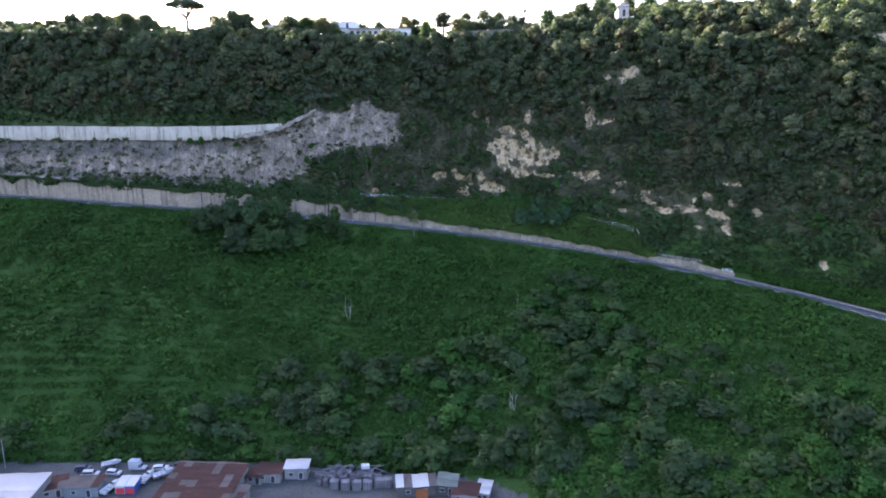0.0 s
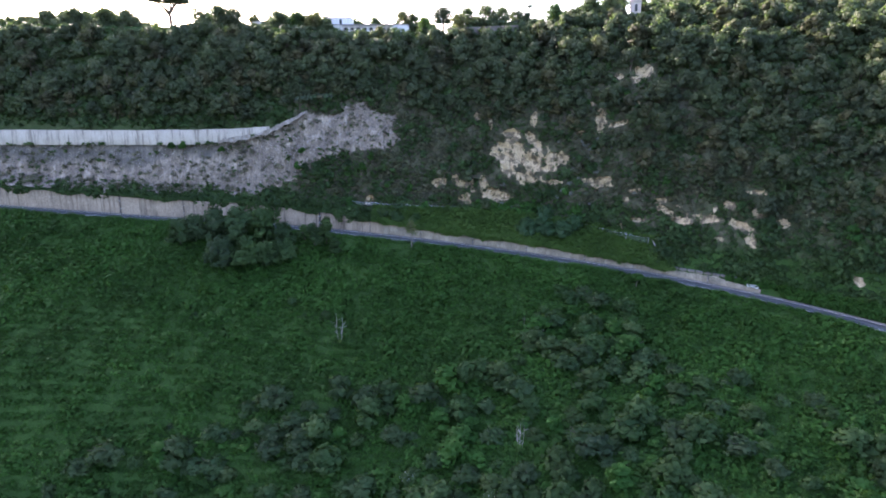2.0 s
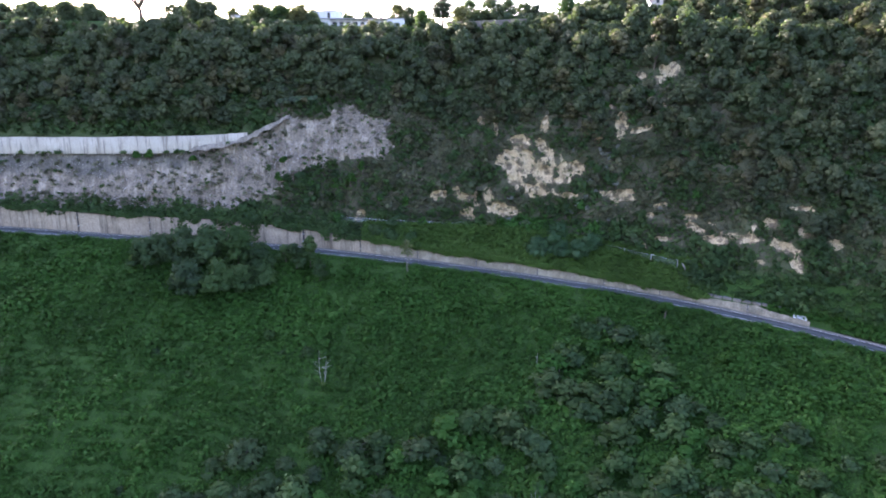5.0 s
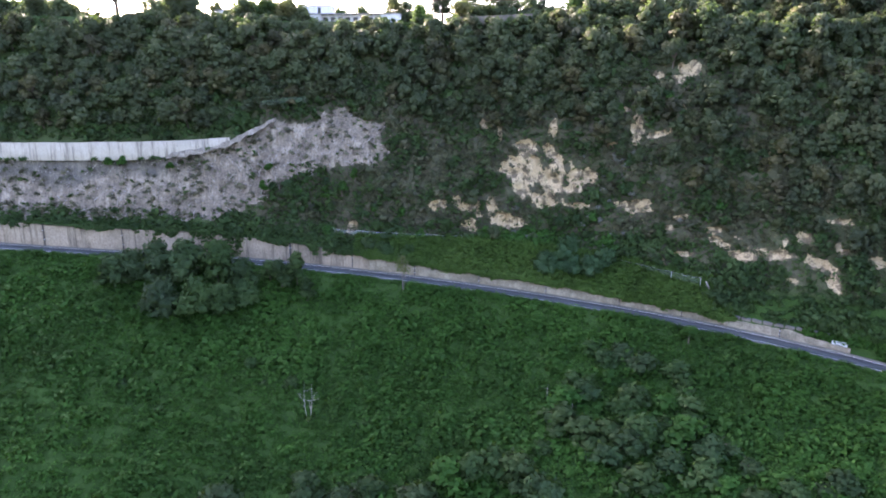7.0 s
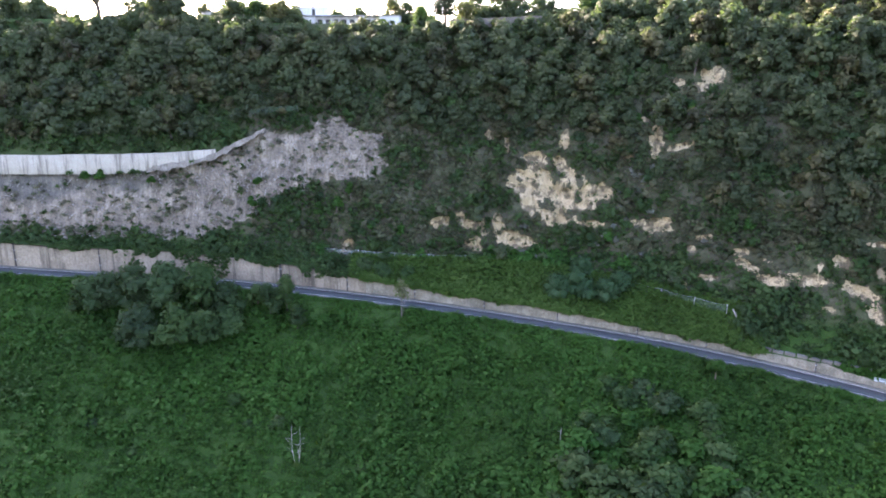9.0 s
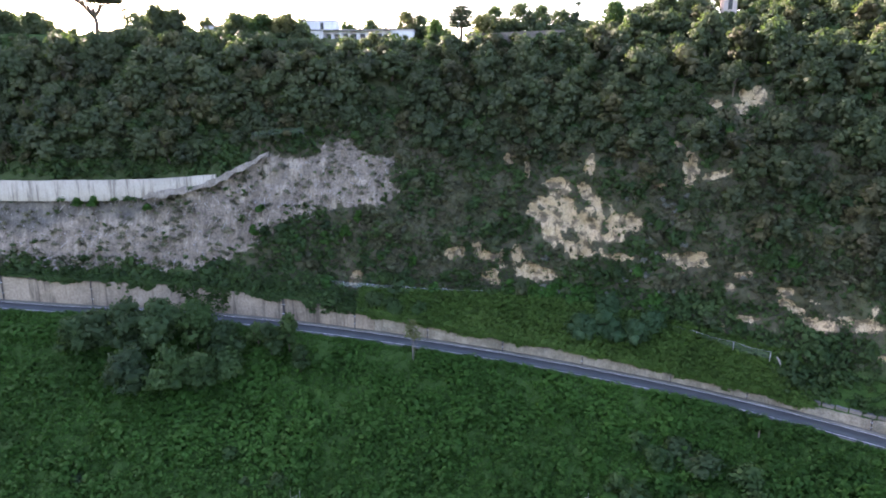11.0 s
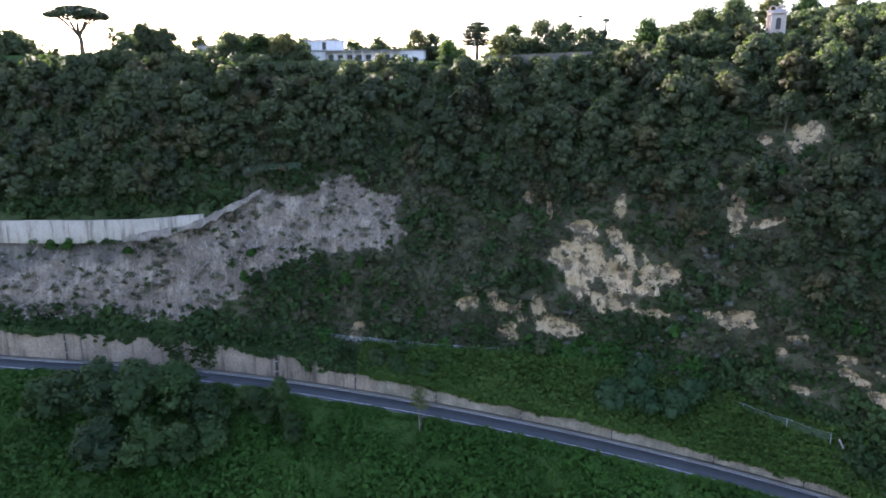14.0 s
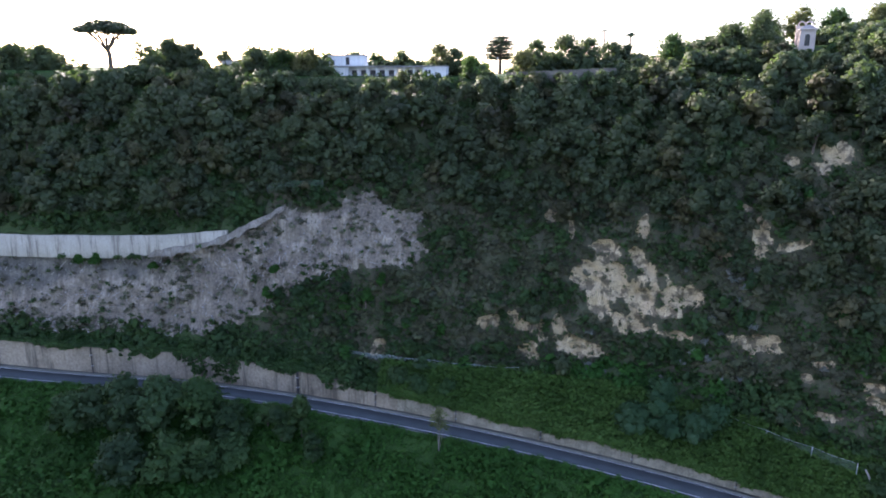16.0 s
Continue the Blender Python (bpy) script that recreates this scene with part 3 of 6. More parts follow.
def core(centre, radius, fine):
    """The dense inside of a lobe, an uneven lump under its leaf sprays."""
    k = 2 if fine else 1
    u = np.linspace(-1, 1, k + 1)
    vs, qs = [], []
    for axis in range(3):
        for sign in (-1, 1):
            a, b = np.meshgrid(u, u * sign, indexing="ij")
            p = np.zeros((k + 1, k + 1, 3))
            p[..., axis], p[..., (axis + 1) % 3], p[..., (axis + 2) % 3] = sign, a, b
            v, q = sheet(p)
            qs.append(q + sum(len(w) for w in vs))
            vs.append(v)
    v = np.concatenate(vs)
    v /= np.linalg.norm(v, axis=1, keepdims=True)
    a = rng.uniform(0, 6.28)
    v = np.stack([v[:, 0] * math.cos(a) - v[:, 1] * math.sin(a), v[:, 0] * math.sin(a) + v[:, 1] * math.cos(a), v[:, 2]], 1)
    qs = np.concatenate(qs)
    return dressed(centre + v * radius * (1, 1, 0.85) * rng.uniform(0.88, 1.1, (len(v), 1)), v), np.concatenate([qs[:, [0, 1, 2]], qs[:, [0, 2, 3]]])


def crown(radius, height, lobes, n, leaf, base=0.0, per=2, up=0.25, fine=False, solid=0.84, lobe=(0.36, 0.56), shell=(0.75, 1.06)):
    """A crown of rounded lobes set with leaf sprays; its outline is uneven. Its foot is at height base."""
    cs, os, cores = [], [], []
    rx = radius
    for i in range(lobes):
        a, q = rng.uniform(0, 2 * math.pi), math.sqrt(rng.uniform(0, 1))
        h = rng.uniform(0.0, 1.0)
        w = (1 - 0.75 * h ** 2)
        c = np.array([math.cos(a) * q * rx * w * 0.72, math.sin(a) * q * rx * w * 0.72, base + height * (0.22 + 0.6 * h)])
        r = radius * rng.uniform(*lobe)
        m = n // lobes
        o = on_ball(m)
        o[:, 2] = np.where(o[:, 2] < -0.35, -o[:, 2], o[:, 2])
        reach = r * rng.uniform(*shell, (m, 1))
        cs.append(c + o * reach * (1, 1, 0.85))
        os.append(o + (0, 0, up))
        if solid:
            cores.append(core(c, r * solid, fine))
    return joined([sprays(np.concatenate(cs), np.concatenate(os), leaf, per)] + cores)


def trunk_mesh(height, radius, limbs, spread, lean=0.2):
    bm = bmesh.new()
    x, y = rng.uniform(-lean, lean, 2)
    top = Vector((x * height, y * height, height))
    tube(bm, [(0, 0, -0.6), (x * 0.3 * height, y * 0.3 * height, height * 0.45), top], [radius, radius * 0.75, radius * 0.45])
    for i in range(limbs):
        a = 2 * math.pi * (i + rng.uniform(-0.3, 0.3)) / limbs
        s = top * rng.uniform(0.55, 0.95)
        e = s + Vector((math.cos(a) * spread, math.sin(a) * spread, rng.uniform(0.5, 1.0) * spread))
        tube(bm, [s, (s + e) / 2 + Vector((0, 0, 0.1 * spread)), e], [radius * 0.4, radius * 0.28, radius * 0.1], 5)
    me = bpy.data.meshes.new("trunk")
    bm.to_mesh(me)
    bm.free()
    me.materials.append(BARK)
    return me


def scatter(template, places, turns, sizes):
    """Many copies of one plant's points and faces, joined."""
    v, q = template
    ca, sa = np.cos(turns)[:, None], np.sin(turns)[:, None]
    x, y, z = v[:, 0][None], v[:, 1][None], v[:, 2][None]
    s = sizes[:, None]
    cols = [(x * ca - y * sa) * s + places[:, 0:1], (x * sa + y * ca) * s + places[:, 1:2], z * s + places[:, 2:3]]
    if v.shape[1] == 7:
        x, y, z = v[:, 3][None], v[:, 4][None], v[:, 5][None]
        cols += [x * ca - y * sa, x * sa + y * ca, np.broadcast_to(z, cols[0].shape), np.broadcast_to(rng.uniform(0, 1, (len(places), 1)), cols[0].shape)]
    p = np.stack(cols, -1)
    f = q[None] + (np.arange(len(places)) * len(v))[:, None, None]
    return p.reshape(-1, v.shape[1]), f.reshape(-1, q.shape[-1])


def joined(parts_):
    vs, qs, o = [], [], 0
    for v, q in parts_:
        vs.append(v)
        qs.append(q + o)
        o += len(v)
    return np.concatenate(vs), np.concatenate(qs)


def spread_on_hill(n, x0, x1, k0, k1, gap):
    """Places on the hillside, at least gap metres apart."""
    x, k = rng.uniform(x0, x1, n), rng.uniform(k0, k1, n)
    y, z = hill(x, k)
    p = np.stack([x, y, z], 1)
    keep, cell = [], {}
    for i, pt in enumerate(p):
        key = tuple((pt / gap).astype(int))
        near = [j for dx in (-1, 0, 1) for dy in (-1, 0, 1) for dz in (-1, 0, 1) for j in cell.get((key[0] + dx, key[1] + dy, key[2] + dz), ())]
        if all(((p[j] - pt) ** 2).sum() > gap * gap for j in near):
            keep.append(i)
            cell.setdefault(key, []).append(i)
    return p[keep], k[keep]


# (crowns are shared by the wood's trees)
OAK_CROWNS = [crown(3.2, 5.6, 24, 430, 0.5, 0.5, up=0.45, solid=0.8, lobe=(0.22, 0.4), shell=(0.85, 1.15)) for _ in range(5)]
OAK_TRUNKS = [trunk_mesh(3.6, 0.22, 4, 1.5) for _ in range(3)]


def build_forest():
    p, k = spread_on_hill(16000, -238, 212, 1.3, 6.05, 3.5)
    x, z = p[:, 0], p[:, 2]
    low = np.interp(x, (-180, -68, -55, -34, -20, 0, 40, 55, 75, 100, 185), (73, 73, 79, 84, 77, 72, 76, 64, 56, 43, 36))
    ok = (z > low) & (tuff_at(x, z - 1) < -0.1) & (tuff_at(x, z + 2) < -0.1) & (tuff_at(x, z + 3.8) < -0.1) & (tuff_at(x, z + 5.4) < -0.05) & ~scar_at(x, z - 1)
    p, k = p[ok], k[ok]
    x, z = p[:, 0], p[:, 2]
    size = rng.choice((0.75, 0.95, 1.1, 1.3, 1.6), len(p)) * rng.uniform(0.9, 1.12, len(p)) * np.interp(z, (45, 75, 100), (0.72, 0.95, 1.08))
    limit = 1.3 * wobble(x * 0.33, x * 0.05 + 2) * (np.abs(x + 10) > 40) + np.interp(x, (-240, -125, -100, -62, -50, -8, 2, 32, 40, 60, 71, 74, 84, 87, 110, 215), (113, 111.5, 112, 112, 109.6, 109.3, 110.6, 111.2, 114, 117.5, 118, 115.5, 115.5, 120, 123, 126))
    size = np.minimum(size, (limit - z + 0.7) / 6.0)
    ok = size > 0.42
    p, k, size = p[ok], k[ok], size[ok]
    p[:, 2] -= 0.7
    order = np.argsort(p[:, 1] - 0.15 * p[:, 0])
    near = order[::max(1, len(order) // 280)][:280]
    rest = np.setdiff1d(order, near)
    made = []
    for i in near:
        j = int(rng.integers(0, 5))
        t = (j, int(rng.integers(0, 3)))
        m = pose(*p[i], 0, 0, math.degrees(rng.uniform(0, 6.28))) @ Matrix.Scale(size[i], 4)
        made.append((t, m))
    protos = {}
    for t, m in made:
        if t not in protos:
            ob = thing("oak_tree", m, "browning oak among dark evergreens on the hillside" if t[0] == 4 else "dark green evergreen oak on the steep hillside", "tree", "hillside trees")
            part("trunk", OAK_TRUNKS[t[1]], BARK, ob)
            part("crown", mesh_from("oak_crown", *OAK_CROWNS[t[0]], LEAF_RUST if t[0] == 4 else LEAF_OAK), LEAF_OAK, ob)
            protos[t] = ob
        else:
            c = copy_thing(protos[t], m)
            c.matrix_basis = m
    groups = [scatter(OAK_CROWNS[j], p[rest[j::5]], rng.uniform(0, 6.28, len(rest[j::5])), size[rest[j::5]]) for j in range(5)]
    tagged(new("browning_woods", mesh_from("browning_woods", *groups.pop(), LEAF_RUST)), "browning oaks scattered through the hillside woods", "woods", kind="stuff")
    tagged(new("hillside_woods", mesh_from("hillside_woods", *joined(groups), LEAF_OAK)), "dense dark green evergreen woods covering the steep hillside", "woods", kind="stuff")


build_forest()


def build_scrub():
    """Smaller bushes on the lower hillside, round the bare patches."""
    bush = [crown(1.5, 1.9, 4, 32, 0.56, -0.3, lobe=(0.5, 0.75), solid=0.68, shell=(0.7, 1.2)) for _ in range(4)]
    p, k = spread_on_hill(52000, -238, 200, 0.1, 5.95, 1.2)
    x, z = p[:, 0], p[:, 2]
    ok = ((tuff_at(x, z) < -0.08) & (tuff_at(x, z + 1.0) < 0.0) & (tuff_at(x, z + 1.9) < 0.1) | (rng.uniform(0, 1, len(x)) < 0.02)) & ~scar_at(x, z) & ~((x > -26) & (x < 71) & (k < 1.0)) & ~((x < -63) & (k > 2.2) & (k < 3.98)) & (rng.uniform(0, 1, len(x)) < np.where(k > 4.7, np.where(tuff_at(x, z) > -0.9, 0.9, 0.45), np.where(tuff_at(x, z) > -0.6, 0.86, 1.0)))
    p, k = p[ok], k[ok]
    p[:, 2] -= 0.25
    size = rng.uniform(0.7, 1.3, len(p)) * (1 + 0.75 * np.clip(wobble(p[:, 0] * 0.3, p[:, 2] * 0.3 + 4), -0.4, 1)) * np.interp(tuff_at(p[:, 0], p[:, 2]), (-0.6, -0.1), (1, 0.5))
    px, pz = p[:, 0], p[:, 2]
    dry = (wobble(px * 0.22 + 3, pz * 0.25) + rng.uniform(-0.35, 0.35, len(p)) > 0.12 - 0.5 * np.interp(px, (-45, -22, 5, 70, 105, 125), (-1, 0.6, 0.5, 0.6, 0.6, -0.6))) & (pz > 45) & (px > -60) & (k < 4.6)
    lush = (px > 12) & (px < 50) & (k < 2.1)
    dry &= ~lush
    for name, sel, leaf, words in (("lush_scrub", lush, LEAF_LUSH, "bright green creepers below the tuff cliffs"), ("hillside_scrub", ~dry & ~lush, LEAF_SHRUB, "tangled green scrub between bare tuff patches"), ("dry_scrub", dry, LEAF_BROWN, "dry brown scrub round the bare tuff patches")):
        q, sz = p[sel], size[sel] * (1.0 if leaf is not LEAF_BROWN else 0.85)
        groups = [scatter(bush[j], q[j::4], rng.uniform(0, 6.28, len(q[j::4])), sz[j::4]) for j in range(4)]
        tagged(new(name, mesh_from(name, *joined(groups), leaf)), words, "scrub", kind="stuff")
    # low tufts between the bushes
    n = 11000
    x, k = rng.uniform(-55, 130, n), rng.uniform(0.9, 4.9, n)
    y, z = hill(x, k)
    bare = tuff_at(x, z)
    ok = ((bare < 0.02) | (rng.uniform(0, 1, n) < 0.12)) & ~scar_at(x, z)
    p = np.stack([x, y - 0.5, z], 1)[ok]
    tuft = [crown(0.85, 0.8, 3, 15, 0.4, -0.2, per=1, solid=0, shell=(0.6, 1.2)) for _ in range(4)]
    green = lattice(p[:, 0] * 0.12, p[:, 2] * 0.15) + rng.uniform(-0.5, 0.5, len(p)) > 0.1
    green |= (p[:, 0] > 12) & (p[:, 0] < 50) & (k[ok] < 2.1)
    for name, sel, leaf, words in (("dry_tufts", ~green, LEAF_BROWN, "dry brown grass and low scrub on the slope"), ("green_tufts", green, LEAF_SHRUB, "low green scrub on the slope")):
        q = p[sel]
        groups = [scatter(tuft[j], q[j::4], rng.uniform(0, 6.28, len(q[j::4])), rng.uniform(0.5, 1.5, len(q[j::4]))) for j in range(4)]
        tagged(new(name, mesh_from(name, *joined(groups), leaf)), words, "scrub", kind="stuff")


build_scrub()


def build_undergrowth():
    """Vines and brambles that cover the field, in contour rows on the terraced side."""
    n = 50000
    x, d = rng.uniform(-175, 175, n), np.where(rng.uniform(0, 1, n) < 0.05, rng.uniform(1.95, 3.4, n), rng.uniform(2.5, 103, n))
    u = d / 2.9 + 0.25 * np.sin(x * 0.05)
    row = np.abs((u % 1.0) - 0.5)
    terr = np.interp(x, (-150, -40, 0, 25), (0.95, 0.9, 0.6, 0.0)) * np.clip((d - 32) / 14, 0, 1)
    low = 1.1 - 0.75 * terr * np.clip(row * 3.4 - 0.6, 0, 1)
    fx, fy, fz = field(x, d)
    ok = ~((fy < yard_edge(fx)) & (fx < 22))
    swell = 0.9 * broken(fx * 0.16, fy * 0.16) + 0.5 * lattice(fx * 0.42, fy * 0.42)
    p = np.stack([fx, fy, fz + swell * (d > 6)], 1)[ok]
    tuft = [crown(1.05, 1.1, 3, 24, 0.5, -0.25, per=1, up=0.7, solid=0, lobe=(0.45, 0.75)) for _ in range(6)]
    size = (rng.uniform(0.5, 1.15, len(p)) * (1.25 + 0.7 * lattice(p[:, 0] * 0.25 + 9, p[:, 1] * 0.25)) * np.interp(d[ok], (1.9, 4, 9), (0.5, 0.75, 1)) * low[ok])
    groups = [scatter(tuft[j], p[j::6], rng.uniform(0, 6.28, len(p[j::6])), size[j::6]) for j in range(6)]
    tagged(new("undergrowth", mesh_from("undergrowth", *joined(groups), LEAF_FIELD)), "thick green vines and brambles over the sloping terraced field", "undergrowth", kind="stuff")


build_undergrowth()


# ---- plants on the banks and in the field ----
def field_at(x, d):
    """The field's point at x that lies d metres downhill of the road."""
    a = np.array([float(x)])
    for _ in range(6):
        a = x + road_frame(a)[2] * d
    fx, fy, fz = field(a, np.array([float(d)]))
    return float(fx[0]), float(fy[0]), float(fz[0])


def build_ivy():
    """Ivy and bramble over the bank above the low wall, hanging over its top."""
    n = 12500
    x, k = rng.uniform(-26, 76, n), rng.uniform(-0.4, 1.0, n)
    y, z = hill(x, np.clip(k, 0, 1))
    hang = np.clip(-k, 0, 1) / 0.4
    y = y - 1.1 * hang
    z = z + 0.8 * np.clip((k - 0.55) / 0.3, 0, 1)
    z = z + 0.2 - 1.5 * hang * rng.uniform(0, 1, n) * np.clip(0.65 + 0.8 * wobble(x * 0.5, x * 0.13), 0.1, 1.4)
    p = np.stack([x, y, z], 1)
    tuft = [crown(0.8, 0.8, 3, 18, 0.4, 0.0, per=1, up=0.4, solid=0) for _ in range(5)]
    size = rng.uniform(0.7, 1.5, n) * np.interp(x, (-26, -10, 0, 30, 50, 72), (1, 0.9, 1.1, 1.1, 1.0, 0.9))
    groups = [scatter(tuft[j], p[j::5], rng.uniform(0, 6.28, len(p[j::5])), size[j::5]) for j in range(5)]
    tagged(new("ivy_bank", mesh_from("ivy_bank", *joined(groups), LEAF_IVY)), "bright green ivy hanging over the bank above the road", "ivy", kind="stuff")
    # creepers over the top of the tall wall
    n = 6800
    x = rng.uniform(-230, -24, n)
    patchy = np.array([noise.noise((a * 0.13, 3.1, 0)) * 2.2 + noise.noise((a * 0.55, 8.7, 0)) * 1.3 for a in x])
    keep = patchy + rng.uniform(-0.5, 0.5, n) > -0.6
    x = x[keep]
    y, z, nx, ny = road_frame(x)
    top = hill(x, np.zeros(len(x)))[1]
    drop = rng.uniform(0, 1, len(x)) ** 1.8 * np.clip(0.8 + 2.4 * broken(x * 0.16, 2) + 4.5 * np.clip(broken(x * 0.09, 8) - 0.35, 0, 1) + np.interp(x, (-76, -71, -62, -57), (0, 5, 5, 0)), 0.25, 6.5)
    p = np.stack([x + nx * 5.1, y + ny * 5.1 - 0.1, top + 0.5 - drop], 1)
    v = scatter(crown(0.6, 0.7, 2, 16, 0.42, 0.0, per=1, solid=0.6), p, rng.uniform(0, 6.28, len(p)), rng.uniform(0.5, 1.2, len(p)))
    tagged(new("wall_creeper", mesh_from("wall_creeper", *v, LEAF_SHRUB)), "dark creeper hanging over the stained wall", "creeper", kind="stuff")


build_ivy()


def build_verge():
    """Brambles on the verge beyond the end of the low wall."""
    n = 2600
    x, u = rng.uniform(88, 195, n), rng.uniform(0, 1, n)
    y, z, nx, ny = road_frame(x)
    hy, hz = hill(x + nx * 5.6, np.zeros(n))
    ay, az = y + ny * 5.7, z
    p = np.stack([x + nx * 5.6 + 0.0 * u, ay + (hy - ay) * u, az + (hz - az) * u + 0.1], 1)
    p = p[(u > 0.55) | (x > 101)]
    tuft = [crown(0.9, 0.9, 3, 18, 0.5, 0.0, per=1, up=0.5, solid=0) for _ in range(3)]
    groups = [scatter(tuft[j], p[j::3], rng.uniform(0, 6.28, len(p[j::3])), rng.uniform(0.7, 1.5, len(p[j::3]))) for j in range(3)]
    tagged(new("verge_brambles", mesh_from("verge_brambles", *joined(groups), LEAF_FIELD)), "green brambles on the verge above the road", "brambles", kind="stuff")


build_verge()


def build_scar_tufts():
    """Dry tufts, small bushes and loose stones on the grey scree."""
    n = 4600
    x, k = rng.uniform(-200, -15, n), rng.uniform(1.0, 4.3, n)
    y, z = hill(x, k)
    clump = np.sin(x * 0.45 + np.sin(z * 0.5) * 2) * np.sin(z * 0.6 + x * 0.12)
    ok = scar_at(x, z) & (clump + rng.uniform(-0.9, 0.9, n) > 0.12)
    p = np.stack([x, y - 0.5, z], 1)[ok]
    tuft = crown(0.7, 0.75, 3, 30, 0.32, -0.15, per=1, solid=0.55)
    v = scatter(tuft, p, rng.uniform(0, 6.28, len(p)), rng.uniform(0.35, 1.25, len(p)) ** 2 + 0.3)
    tagged(new("scree_tufts", mesh_from("scree_tufts", *v, LEAF_DRY)), "dry grey-green tufts on the scree slope", "tufts", kind="stuff")
    n = 2200
    x, k = rng.uniform(-180, -15, n), rng.uniform(1.0, 4.2, n)
    y, z = hill(x, k)
    ok = scar_at(x, z)
    p = np.stack([x, y - 0.55, z], 1)[ok]
    bm = bmesh.new()
    bmesh.ops.create_icosphere(bm, subdivisions=1, radius=0.3)
    for vert in bm.verts:
        vert.co *= rng.uniform(0.7, 1.3)
        vert.co.z *= 0.7
    tri = np.array([[w.index for w in f.verts] for f in bm.faces])
    base = np.array([w.co[:] for w in bm.verts])
    bm.free()
    sizes, turns = rng.uniform(0.3, 1.15, len(p)) ** 1.5, rng.uniform(0, 6.28, len(p))
    vv, _ = scatter((base, np.zeros((1, 4), int)), p, turns, sizes)
    tt = (tri[None] + (np.arange(len(p)) * len(base))[:, None, None]).reshape(-1, 3)
    me = mesh_from("loose_stones", vv, np.zeros((0, 4)), STONE, tt)
    tagged(new("loose_stones", me), "pale loose stones on the scree slope", "stones", kind="stuff")


def build_scree_clutter():
    """Dark shrubs in clumps on the scree and along the pale wall's foot, and bleached sticks that lie about."""
    n = 1500
    x, k = rng.uniform(-190, -16, n), rng.uniform(1.0, 4.3, n)
    y, z = hill(x, k)
    near_rim = ~(scar_at(x, z - 3.0) & scar_at(x + 3.5, z - 1.5))
    clump = wobble(x * 0.35 + 2, z * 0.6)
    ok = scar_at(x, z) & ((clump + rng.uniform(-0.3, 0.3, n) > 0.42) | (near_rim & (rng.uniform(0, 1, n) < 0.55)))
    p = np.stack([x, y - 0.5, z], 1)[ok]
    wx = rng.uniform(-200, -70, 120)
    wy = np.minimum(hill(wx, np.full(120, 3.0))[0] - 2.3, 281)
    wz = np.interp(wx, (-240, -84, -72, -66), (66.0, 66.7, 69.2, 71.2))
    p = np.concatenate([p, np.stack([wx, wy, wz - 0.2], 1)[wobble(wx * 0.3, wx * 0.1) > -0.05]])
    shrub = [crown(0.9, 1.05, 4, 40, 0.34, -0.2, per=1, solid=0.6, shell=(0.7, 1.3)) for _ in range(3)]
    groups = [scatter(shrub[j], p[j::3], rng.uniform(0, 6.28, len(p[j::3])), rng.uniform(0.5, 1.45, len(p[j::3]))) for j in range(3)]
    tagged(new("scree_shrubs", mesh_from("scree_shrubs", *joined(groups), LEAF_SHRUB)), "low dark shrubs rooted in the scree slope", "shrubs", kind="stuff")
    n = 750
    x, k = rng.uniform(-160, -18, n), rng.uniform(1.0, 4.2, n)
    y, z = hill(x, k)
    ok = scar_at(x, z) & (rng.uniform(0, 1, n) < np.interp(x, (-160, -90, -60), (0.35, 0.6, 1)))
    bm = bmesh.new()
    for a, b, c in np.stack([x, y, z], 1)[ok]:
        half, turn = rng.uniform(0.35, 1.3), rng.uniform(-1.1, 1.1) + (1.57 if rng.uniform() < 0.6 else 0)
        dx, dz = half * math.cos(turn), half * math.sin(turn)
        r = rng.uniform(0.04, 0.10)
        tube(bm, [Vector((a - dx, b - 0.7 - dz * 0.55, c + 0.1 - dz)), Vector((a, b - 0.85, c + 0.2)), Vector((a + dx, b - 0.7 + dz * 0.55, c + 0.1 + dz))], [r, r * 0.9, r * 0.5], 4)
    me = bpy.data.meshes.new("dead_sticks")
    bm.to_mesh(me)
    bm.free()
    me.materials.append(DEADWOOD)
    tagged(new("dead_sticks", me), "bleached dead branches scattered over the scree", "branches", kind="stuff")


build_scree_clutter()
STONE = surface("pale_stone", (0.13, 0.12, 0.108), (0.23, 0.212, 0.19), (0.36, 0.33, 0.30), 1.5, 0.95, 0.5, 0.05)
build_scar_tufts()


def tree(name, place, radius, height, label, leaf=LEAF_SHRUB, stem=None, lobes=12, n=420, size=0.6, group="", category="tree", bark=BARK, trunk_r=0.2, gap=2, **shape):
    """A broad-leaved tree: tapered trunk with limbs under a lobed crown."""
    stem = height * 0.28 if stem is None else stem
    ob = thing(name, pose(*place), label, category, group)
    bm_me = trunk_mesh(stem + (height - stem) * 0.45, trunk_r, 5, radius * 0.55, 0.06)
    bm_me.materials[0] = bark
    part("trunk", bm_me, bark, ob)
    part("crown", mesh_from("crown", *crown(radius, height - stem, lobes, int(n * 1.7), size * 1.15, stem, per=gap, **shape), leaf), leaf, ob)
    return ob


